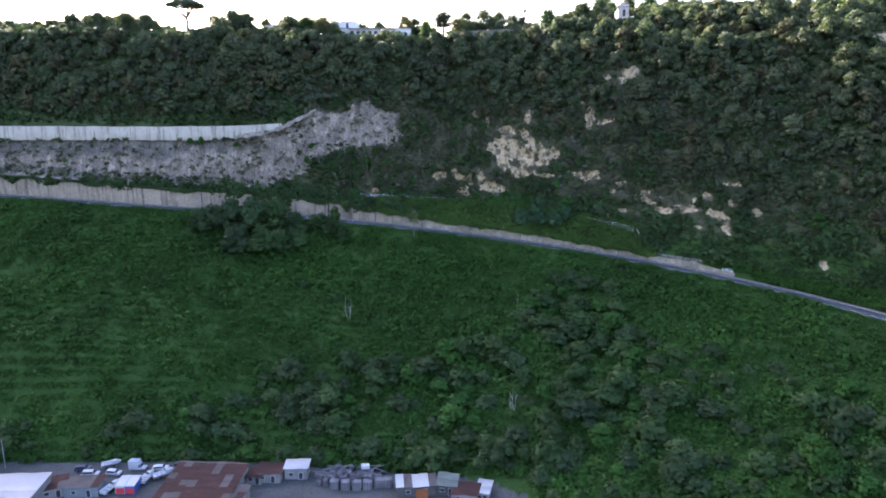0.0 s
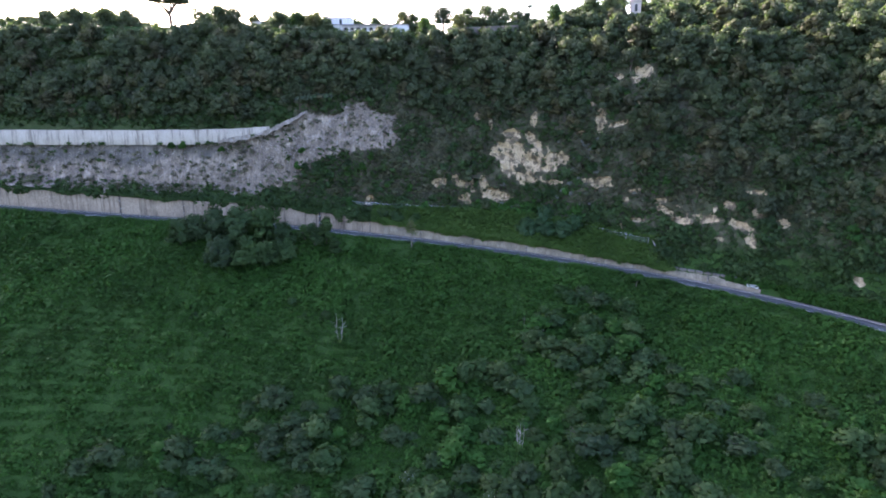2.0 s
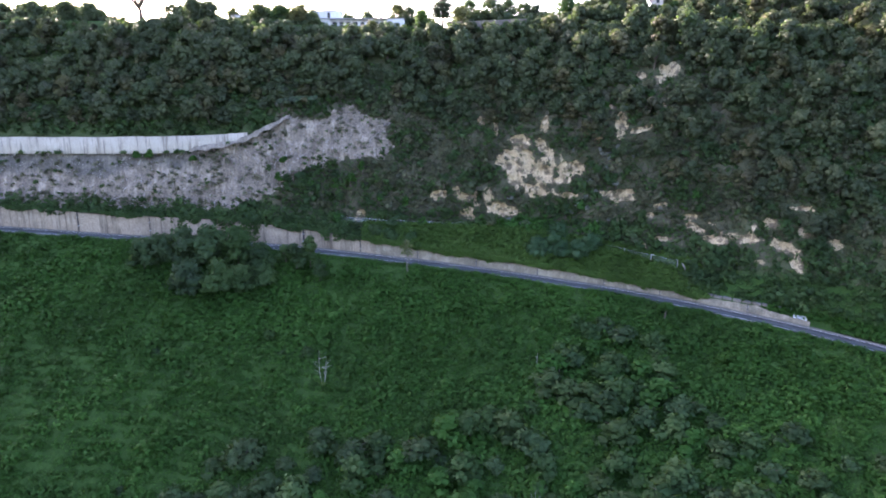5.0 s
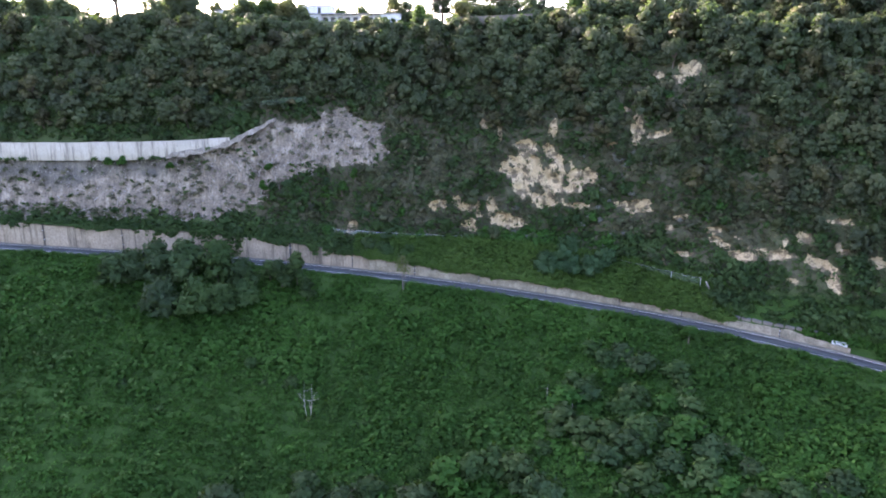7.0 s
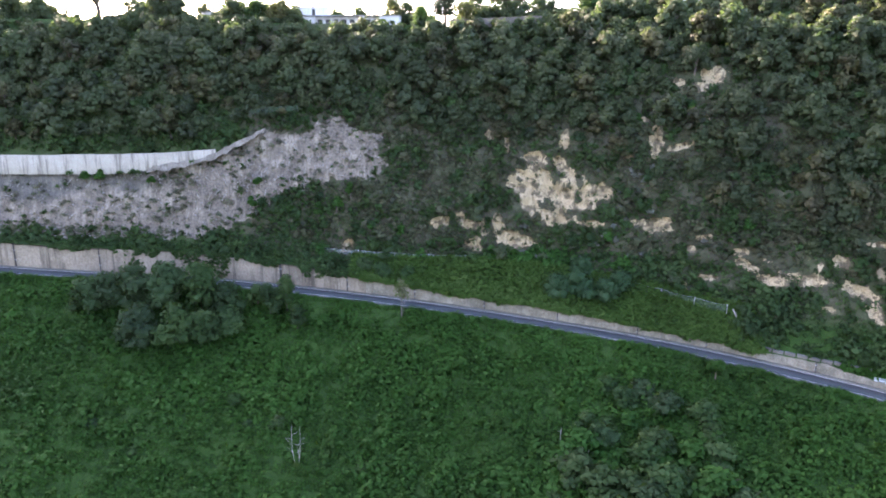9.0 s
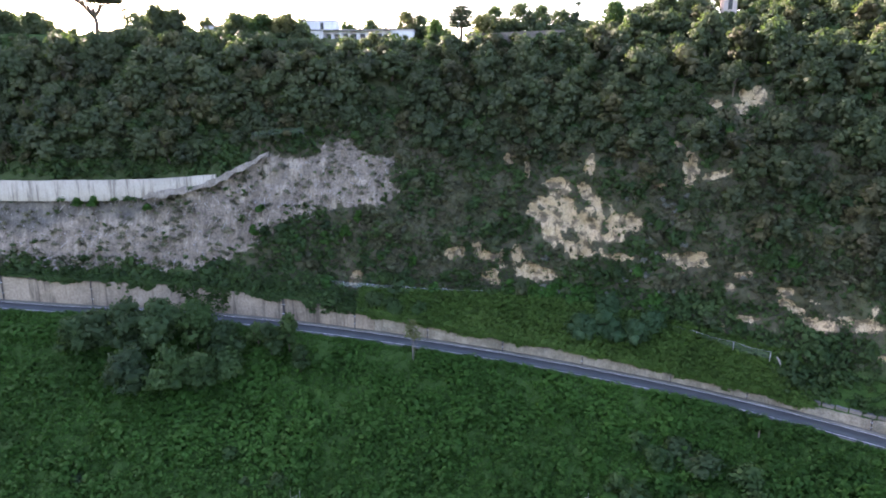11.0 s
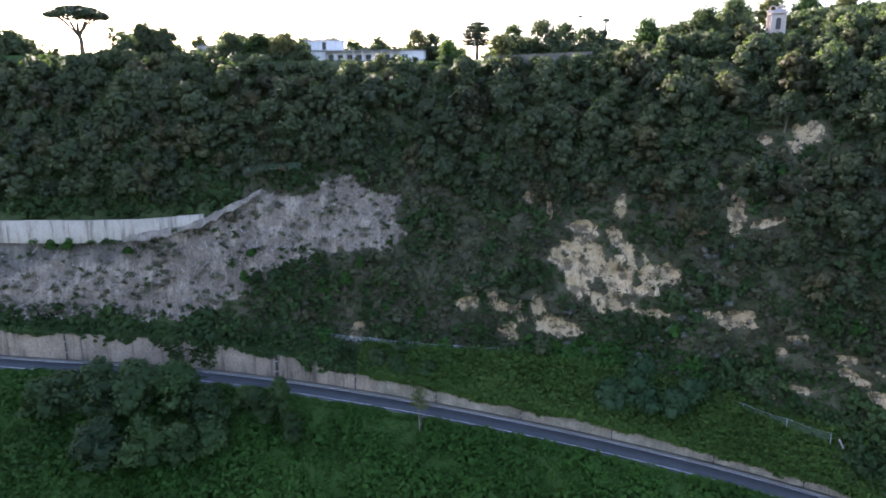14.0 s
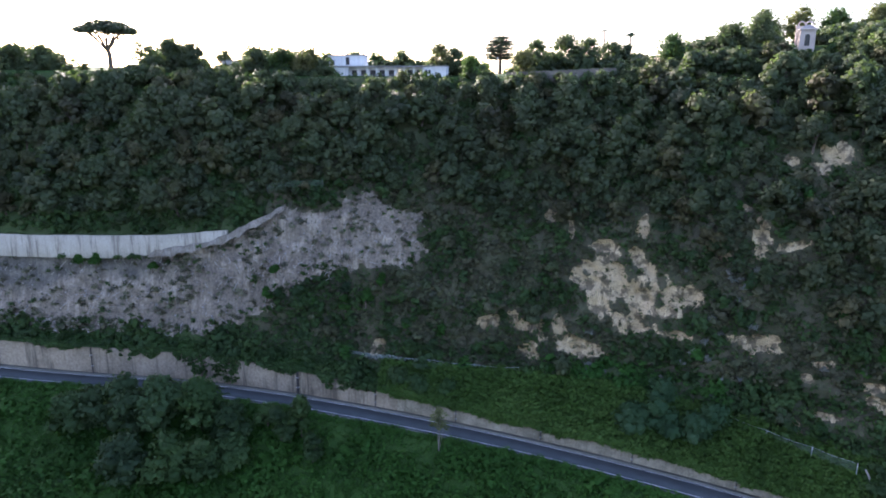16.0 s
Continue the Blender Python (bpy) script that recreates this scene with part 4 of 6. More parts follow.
def build_field_trees():
    """Trees and shrubs that stand in the field, thickest in its lower part."""
    kinds = []
    for i in range(7):
        leaf = (LEAF_SHRUB, LEAF_SHRUB, LEAF_LUSH, LEAF_GREY, LEAF_GREY, LEAF_SHRUB, LEAF_SHRUB)[i]
        kinds.append((trunk_mesh(2.6, 0.16, 4, 1.4), mesh_from("shrub_crown", *crown(2.6, 4.4, 13, 440, 0.55, -0.5, lobe=(0.3, 0.52), solid=0.78, shell=(0.75, 1.2)), leaf)))
    words = ["green bushy tree standing in the overgrown field", "dark green dense tree standing in the overgrown field", "fresh green leafy tree standing in the field",
             "dull green bushy tree above the brambles", "grey-green bushy tree above the brambles", "dark bushy tree above the brambles", "green leafy shrub among the brambles"]
    protos, used, count = {}, [], 0
    for _ in range(6000):
        x, d = rng.uniform(-150, 140), rng.uniform(10, 96)
        low = np.interp(x, (-150, -70, -55, 0, 25, 36, 56, 64, 85, 150), (84, 78, 66, 54, 40, 12, 12, 40, 34, 30))
        chance = 0.9 if d > low else 0.035
        if np.sin(x * 0.11 + 1) * np.sin(d * 0.13 + x * 0.05) < -0.35 and x > 20 and not 33 < x < 64:
            chance *= 0.12
        if rng.uniform() > chance:
            continue
        px, py, pz = field_at(x, d)
        if (py < yard_edge(px) + 1.5 and px < 25) or any((px - a) ** 2 + (py - b) ** 2 < (3.7 if 33 < x < 64 else 4.4) ** 2 for a, b in used):
            continue
        if any((px - a) ** 2 + (py - b) ** 2 < r * r for a, b, r in ((-70, 250, 16), (-40, 251, 6), (6.7, 202, 5), (-32, 218, 4), (88, 163, 7), (19.5, 180, 4))):
            continue
        s = rng.uniform(0.85, 1.9) * (1.0 if d > low else 0.5) * (0.75 if d > 85 else 1.0)
        used.append((px, py))
        i = int(rng.integers(0, 7))
        m = pose(px, py, pz - 0.4, 0, 0, math.degrees(rng.uniform(0, 6.28))) @ Matrix.Diagonal((s * 1.12, s * 1.12, s * rng.uniform(0.7, 1.0), 1))
        if i not in protos:
            protos[i] = thing("field_tree", m, words[i], "tree", "field trees")
            part("trunk", kinds[i][0], BARK, protos[i])
            part("crown", kinds[i][1], BARK, protos[i])
        else:
            copy_thing(protos[i], m).matrix_basis = m
        count += 1
        if count >= 290:
            break


LEAF_GREY = foliage("grey_leaves", (0.025, 0.049, 0.023), (0.041, 0.076, 0.033), (0.070, 0.112, 0.050), 0.3)
LEAF_BLUE = foliage("glossy_dark_leaves", (0.022, 0.055, 0.026), (0.04, 0.09, 0.041), (0.068, 0.13, 0.062), 0.2, vary=0.4)
LEAF_LIME = foliage("lime_leaves", (0.06, 0.11, 0.03), (0.11, 0.18, 0.045), (0.18, 0.26, 0.07), 0.25)
# tan foliage; on the sunlit ridge trees this colour stands in for sunlight
LEAF_TAN = foliage("tan_sunlit_leaves", (0.07, 0.075, 0.035), (0.13, 0.13, 0.055), (0.2, 0.19, 0.09), 0.3)
build_field_trees()

for x, d, r, h in ((-86, 11, 5.0, 10.5), (-79, 11, 6.0, 14), (-71, 11, 6.4, 15.5), (-63, 10, 5.6, 14), (-75, 21, 5.6, 11), (-66, 20, 5.4, 11), (-56, 11, 4.4, 10), (-91, 12, 4.6, 9.5), (-54, 15, 4.2, 7), (-60, 18, 5.0, 8.5)):
    tree("roadside_tree", Vector(field_at(x, d)) - Vector((0, 0, 1.3)), r * 1.08, h + 1.0, "large grey-green bushy tree below the road", LEAF_GREY if x < -66 else LEAF_SHRUB, 0.4, 30, 900, 0.6, "roadside trees", lobe=(0.26, 0.46), solid=0.75, shell=(0.7, 1.25))
for x, d, r, h in ((-41, 8, 3.2, 12.5), (-45, 10, 3.2, 10.5), (-49, 7, 2.8, 6.5), (-37.5, 12, 2.4, 7)):
    tree("vine_clad_tree", field_at(x, d), r, h, "slim tree wrapped in hanging green vines below the road", LEAF_SHRUB, 0.3, 12, 380, 0.5, "vine-clad trees")
tree("round_tree", field_at(6.7, 53), 4.0, 7.0, "broad green tree standing in the field", LEAF_SHRUB, 1.2, 15, 620, 0.55)
tree("broad_tree", field_at(88, 62), 5.0, 8.0, "large fresh green tree on the lower slope", LEAF_FIELD, 1.2, 16, 700, 0.6)
tree("blue_green_tree", field_at(57, 80), 4.4, 6.0, "broad blue-green tree near the field's foot", LEAF_GREY, 1.0, 14, 560, 0.55)
tree("vine_bush", field_at(62, 6.5), 2.4, 4.2, "pale green bush at the edge of the road", LEAF_FIELD, 0.3, 9, 300, 0.5)
for x, k, r, h in ((30, 0.4, 4.4, 6.5), (36, 0.45, 4.6, 8), (42, 0.4, 4.6, 7.5), (46.5, 0.7, 4, 7.5), (37, 1.0, 3.6, 7), (-17, 0.35, 3.4, 4), (-22, 0.5, 3.2, 4), (-10, 0.4, 2.6, 3.6)):
    y, z = hill(np.array([x]), np.array([k]))
    tree("bank_bush", (x, float(y[0]), float(z[0]) - 1.3), r, h, "dense dark green bush on the bank above the road", LEAF_BLUE if x > 0 else LEAF_SHRUB, 0.3, 22, 620, 0.5, "bank bushes", "bush")
for x, k, r, h in ((-55, 2.6, 1.6, 3.6), (-53, 3.0, 1.4, 3), (-97, 3.03, 1.5, 3.4), (-101, 3.03, 1.7, 3.0), (-83, 3.05, 1.3, 2.2), (-36, 2.5, 1.8, 4.2), (-31, 2.6, 1.8, 4.6), (-27, 2.9, 1.5, 4)):
    y, z = hill(np.array([x]), np.array([k]))
    tree("quarry_bush", (x, float(y[0]) - 1.9, float(z[0]) - 1.0), r, h, "fresh green bush at the foot of the pale wall" if x < -80 else "fresh green bush on the quarry slope", LEAF_FIELD, 0.2, 8, 240, 0.4, "quarry bushes", "bush")


for i in range(130):
    x, k = rng.uniform(-50, 125), rng.uniform(1.1, 4.4)
    y, z = hill(np.array([x]), np.array([k]))
    y, z = float(y[0]), float(z[0])
    if tuff_at(np.full(3, x), z + np.array([1.0, 2.5, 4.0])).max() > -0.3 or scar_at(np.array([x]), np.array([z + 1.0]))[0]:
        continue
    r = rng.uniform(1.2, 2.9)
    leaf, words = ((LEAF_LUSH, "fresh green bush on the scrubby hillside"), (LEAF_SHRUB, "green bush on the scrubby hillside"), (LEAF_GREY, "grey-green bush on the scrubby hillside"), (LEAF_OAK, "dark green bush on the scrubby hillside"))[int(rng.integers(0, 4))]
    tree("hill_bush", (x, y, z - 0.5), r, r * rng.uniform(1.4, 2.2), words, leaf, 0.2, 8, 150, 0.5, "hillside bushes", "bush")


LEAF_BLEACH = foliage("bleached_twigs", (0.10, 0.105, 0.09), (0.15, 0.152, 0.135), (0.21, 0.212, 0.19), 0.3, 0.15, vary=0.4)
for i in range(30):
    x = rng.normal(50, 4.5) if i < 20 else rng.uniform(-2, 100)
    k = rng.uniform(2.0, 4.0) if i < 20 else rng.uniform(1.3, 3.5)
    y, z = hill(np.array([x]), np.array([k]))
    y, z = float(y[0]), float(z[0])
    if tuff_at(np.array([x]), np.array([z]))[0] < 0.1:
        r = rng.uniform(0.8, 1.5)
        tree("bleached_shrub", (x, y - 0.4, z - 0.3), r, r * rng.uniform(1.3, 1.8), "pale grey leafless shrub on the scrubby hillside", LEAF_BLEACH, 0.2, 7, 70, 0.3, "bleached shrubs", "shrub", trunk_r=0.06, lobe=(0.3, 0.5), solid=0.5)


def flowering_bush(x, d, r, h):
    p = field_at(x, d)
    ob = tree("flowering_bush", p, r, h, "dark bush dotted with white blossom", LEAF_SHRUB, 0.3, 9, 260, 0.5, "flowering bushes", "bush")
    o = on_ball(70)
    o[:, 2] = np.abs(o[:, 2])
    c = o * (r * 0.95, r * 0.95, h * 0.62) + (0, 0, h * 0.35) + rng.normal(0, 0.15, (70, 3))
    part("blossom", mesh_from("blossom", *sprays(c, o, 0.24, 1), BLOSSOM), BLOSSOM, ob, "small white blossom")


BLOSSOM = foliage("blossom", (0.5, 0.5, 0.46), (0.65, 0.65, 0.6), (0.8, 0.8, 0.76), 0.5)
flowering_bush(11.7, 84, 2.3, 3.8)
flowering_bush(17.5, 82, 1.8, 3.2)
flowering_bush(-9, 80, 2.4, 3.4)


def dead_tree(place, stems, label, foot=None):
    ob = thing("dead_tree", pose(*place), label, "dead tree", "dead trees")
    for sx, sy, h, bend in stems:
        bm = bmesh.new()
        pts = [(sx * 0.3, sy * 0.3, -0.3), (sx * 0.7 + bend, sy, h * 0.4), (sx + bend * 0.5, sy, h * 0.75), (sx * 1.1, sy, h)]
        tube(bm, pts, [0.07, 0.055, 0.04, 0.015], 6)
        for i in range(4):
            a, q = rng.uniform(0, 6.28), rng.uniform(0.3, 0.85)
            s = Vector((sx * (0.4 + 0.7 * q) + bend * 0.5, sy, h * q))
            e = s + Vector((math.cos(a) * h * 0.18, math.sin(a) * h * 0.18, h * rng.uniform(0.02, 0.2)))
            tube(bm, [s, (s + e) / 2 + Vector((0, 0, -0.05)), e], [0.04, 0.03, 0.012], 5)
        part("stem", bm, DEADWOOD, ob, "bleached bare stem")
    if foot:
        part("vine", mesh_from("vine", *crown(foot, foot * 1.8, 6, 160, 0.4, -0.2), LEAF_LIME), LEAF_LIME, ob, "bright green vine round the foot")
    return ob


dead_tree(field_at(-31.5, 44.5), [(-0.6, 0, 10.0, -0.4), (0.9, 0.2, 9.4, 0.2), (0.3, -0.4, 5.5, 0.5)], "bare bleached tree standing dead in the field", 0.9)
dead_tree(field_at(19.5, 70.5), [(-0.7, 0, 8.0, 0.1), (0.2, 0.2, 8.6, 0), (1.0, 0, 7.6, 0.2)], "bare pale snag wrapped in bright vine", 1.5)
dead_tree(field_at(30, 33), [(0, 0, 5.0, 0.2)], "thin bare pale stem among the brambles")
dead_tree(field_at(25, 31), [(0, 0.1, 4.2, -0.2)], "thin bare pale stem among the brambles")


GREYBARK = surface("grey_bark", (0.09, 0.08, 0.07), (0.15, 0.135, 0.115), (0.22, 0.2, 0.175), 2.0, 0.95, 0.4, 0.02)


def slim_tree():
    """The slender pale-stemmed tree at the road's edge."""
    ob = thing("slim_tree", pose(*field_at(-11, 5.0)), "slender pale-stemmed tree with a thin tan crown beside the road", "tree")
    bm = bmesh.new()
    for sx, h in ((-0.15, 11.0), (0.5, 8.5), (0.1, 9.5)):
        tube(bm, [(sx * 0.2, 0, -0.3), (sx * 1.2, 0.1, h * 0.35), (sx * 2.0, 0, h * 0.7), (sx * 2.2, 0.1, h)], [0.09, 0.075, 0.05, 0.02], 6)
        for i in range(7):
            a, q = rng.uniform(0, 6.28), rng.uniform(0.35, 0.9)
            s = Vector((sx * 2.0 * q, 0, h * q))
            e = s + Vector((math.cos(a) * 1.3, math.sin(a) * 1.3, rng.uniform(0.6, 1.5)))
            tube(bm, [s, (s + e) / 2, e], [0.04, 0.025, 0.01], 4)
    part("trunk", bm, GREYBARK, ob)
    part("crown", mesh_from("crown", *crown(2.5, 7.4, 14, 560, 0.42, 3.2, per=1, solid=0), LEAF_TAN), LEAF_TAN, ob)


slim_tree()


# ---- fences, pipes and clutter by the road ----
STEEL = surface("galvanised_steel", (0.35, 0.36, 0.37), (0.5, 0.51, 0.52), (0.62, 0.63, 0.64), 3, 0.5, 0.1, 0.01, 0.6, local=True)
DULL = plain("dull_green_paint", (0.09, 0.11, 0.085), 0.8)
PIPE = plain("dark_pipe", (0.05, 0.045, 0.045), 0.7)


def net_material(name, col, share):
    """Fine netting: too fine to pick apart, so part of the light passes."""
    m, nt, b, out = nodes_of(name)
    b.inputs["Base Color"].default_value, b.inputs["Roughness"].default_value = (*col, 1), 0.8
    s, t = nt.nodes.new("ShaderNodeMixShader"), nt.nodes.new("ShaderNodeBsdfTransparent")
    pos = nt.nodes.new("ShaderNodeNewGeometry").outputs["Position"]
    f = ramp(nt, noise_tex(nt, pos, 0.8, 4), [(0.3, (share - 0.2,) * 3), (0.7, (share + 0.2,) * 3)])
    nt.links.new(f, s.inputs[0])
    nt.links.new(t.outputs[0], s.inputs[1])
    nt.links.new(b.outputs[0], s.inputs[2])
    nt.links.new(s.outputs[0], out.inputs[0])
    return m


NET = net_material("rockfall_net", (0.20, 0.24, 0.24), 0.34)
NETGREEN = net_material("green_net", (0.07, 0.11, 0.07), 0.35)


def net_fence(feet, height, net, label, sag=0.3, lean=-0.15, metal=STEEL):
    """Posts on their feet, with a sagging net between each two."""
    o = Vector(feet[0])
    ob = thing("net_fence", Matrix.Translation(o), label, "fence")
    for f in feet:
        p = Vector(f) - o
        bm = bmesh.new()
        tube(bm, [p + Vector((0, 0, -0.4)), p + Vector((0, lean, height))], [0.07, 0.07], 6)
        part("post", bm, metal, ob)
    for f0, f1 in zip(feet, feet[1:]):
        a, b = Vector(f0) - o, Vector(f1) - o
        cols = []
        for i in range(11):
            u = i / 10
            p = a.lerp(b, u)
            dip = sag * 4 * u * (1 - u)
            cols.append([(p.x, p.y + lean * h + 0.05, p.z + (height - 0.05 - dip) * h) for h in (0.03, 0.35, 0.7, 1.0)])
        part("net", mesh_from("net", *sheet(cols), net), net, ob, "sagging wire net")
        bm = bmesh.new()
        tube(bm, [tuple(c[3]) for c in cols], [0.025] * 11, 4)
        part("cable", bm, metal, ob)
    return ob


net_fence([(-35.5, 276.2, 43.2), (-24.3, 275.0, 42.5), (-14, 274.0, 42.0), (-4.2, 273.0, 41.7), (6, 272.4, 41.5)], 2.7, NET, "sagging grey rockfall net on galvanised posts above the bank")
net_fence([(49, 260.5, 38.2), (56, 256.5, 37.0), (63, 251.8, 36.2), (69.5, 247.3, 35.6)], 2.0, NETGREEN, "overgrown green rockfall net above the bank")
net_fence([(-56, 287.0, 82.2), (-51.5, 287.6, 82.9), (-47, 288.2, 83.3), (-42.5, 288.8, 83.4)], 1.5, NETGREEN, "faint green net fence above the quarry", 0.1, metal=DULL)
ob = thing("leaning_post", pose(71.5, 246.6, 33.2), "weathered pale leaning timber post beside the net", "post")
bm = bmesh.new()
tube(bm, [(0.3, 0, -0.4), (0.1, 0, 1.8), (-0.8, 0, 3.4)], [0.2, 0.2, 0.16], 7)
part("pole", bm, DEADWOOD, ob)


def wall_pipe(x, h, r):
    y, z, nx, ny = road_frame(np.array([float(x)]))
    ob = thing("wall_pipe", pose(float(x + nx[0] * 5.05), float(y[0] + ny[0] * 5.05), float(z[0]) + 0.13), "dark vertical pipe against the stained wall", "pipe", "wall pipes")
    bm = bmesh.new()
    tube(bm, [(0, 0, 0), (0, 0, h)], [r, r], 8)
    tube(bm, [(0, 0, h), (0, 0.12, h + 0.15), (0, 0.5, h + 0.2)], [r, r, r], 8)
    part("pipe", bm, PIPE, ob)
    for q in (0.3, 0.75):
        part("bracket", boxed(-r - 0.06, r + 0.06, -r, r + 0.15, h * q - 0.05, h * q + 0.05), STEEL, ob)


for x, h, r in ((-118, 6.2, 0.14), (-95, 6.0, 0.12), (-46, 5.6, 0.3), (-27.5, 4.2, 0.14), (-9, 3.0, 0.12), (9.5, 3.0, 0.12), (28, 2.9, 0.14), (47, 2.6, 0.12), (62, 2.2, 0.12), (83, 2.4, 0.12)):
    wall_pipe(x, h, r)


def roadside_board():
    """White board with grey lettering rows too small to read, where the low wall ends."""
    y, z, nx, ny = road_frame(np.array([94.0]))
    ob = thing("roadside_board", pose(float(94 + nx[0] * 6.0), float(y[0] + ny[0] * 6.0), float(z[0]), 0, 0, -30), "white roadside board with grey bars at the wall's end", "sign")
    part("panel", boxed(-1.7, 1.7, -0.06, 0.06, 0.7, 2.3, 0.03), WHITE, ob)
    for i, (w, h) in enumerate(((2.8, 0.26), (2.2, 0.16), (2.5, 0.16))):
        part("bar", boxed(-w / 2, w / 2, -0.075, -0.055, 1.85 - i * 0.42, 1.85 + h - i * 0.42), GREYBAR, ob)
    for x in (-1.4, 1.4):
        part("post", boxed(x - 0.06, x + 0.06, 0.07, 0.19, -0.3, 2.2), STEEL, ob)
    part("plinth", boxed(-2.2, 2.2, -0.5, 0.5, -0.4, 0.55, 0.05), PAVING, ob)


WHITE = plain("white_paint", (0.55, 0.56, 0.57), 0.5)
GREYBAR = plain("grey_print", (0.25, 0.28, 0.33), 0.6)
roadside_board()


STONEWALL = surface("rubble_stone", (0.07, 0.062, 0.05), (0.15, 0.135, 0.11), (0.24, 0.215, 0.18), 1.5, 0.95, 0.7, 0.08)


def plank_row():
    """Old concrete channel slabs lying on the bank behind the low wall."""
    for i in range(11):
        x = 72 + i * 2.3
        y, z, nx, ny = road_frame(np.array([x]))
        hy, hz = hill(np.array([x]), np.array([0.10]))
        a = math.degrees(math.atan2(-nx[0], ny[0]))
        ob = thing("concrete_slab", pose(x, float(hy[0]) - 0.2, float(hz[0]) + 0.12, rng.uniform(-4, 4), 5 + rng.uniform(-2, 2), a + rng.uniform(-2, 2)), "weathered grey concrete slab on the bank above the wall", "slab", "slabs on the bank")
        part("slab", boxed(-1.15, 1.15, -0.4, 0.4, -0.12, 0.1, 0.03), KERB, ob)
        part("footing", boxed(-1.13, 1.13, -0.35, 0.35, -0.7, -0.12), STONEWALL, ob)


plank_row()


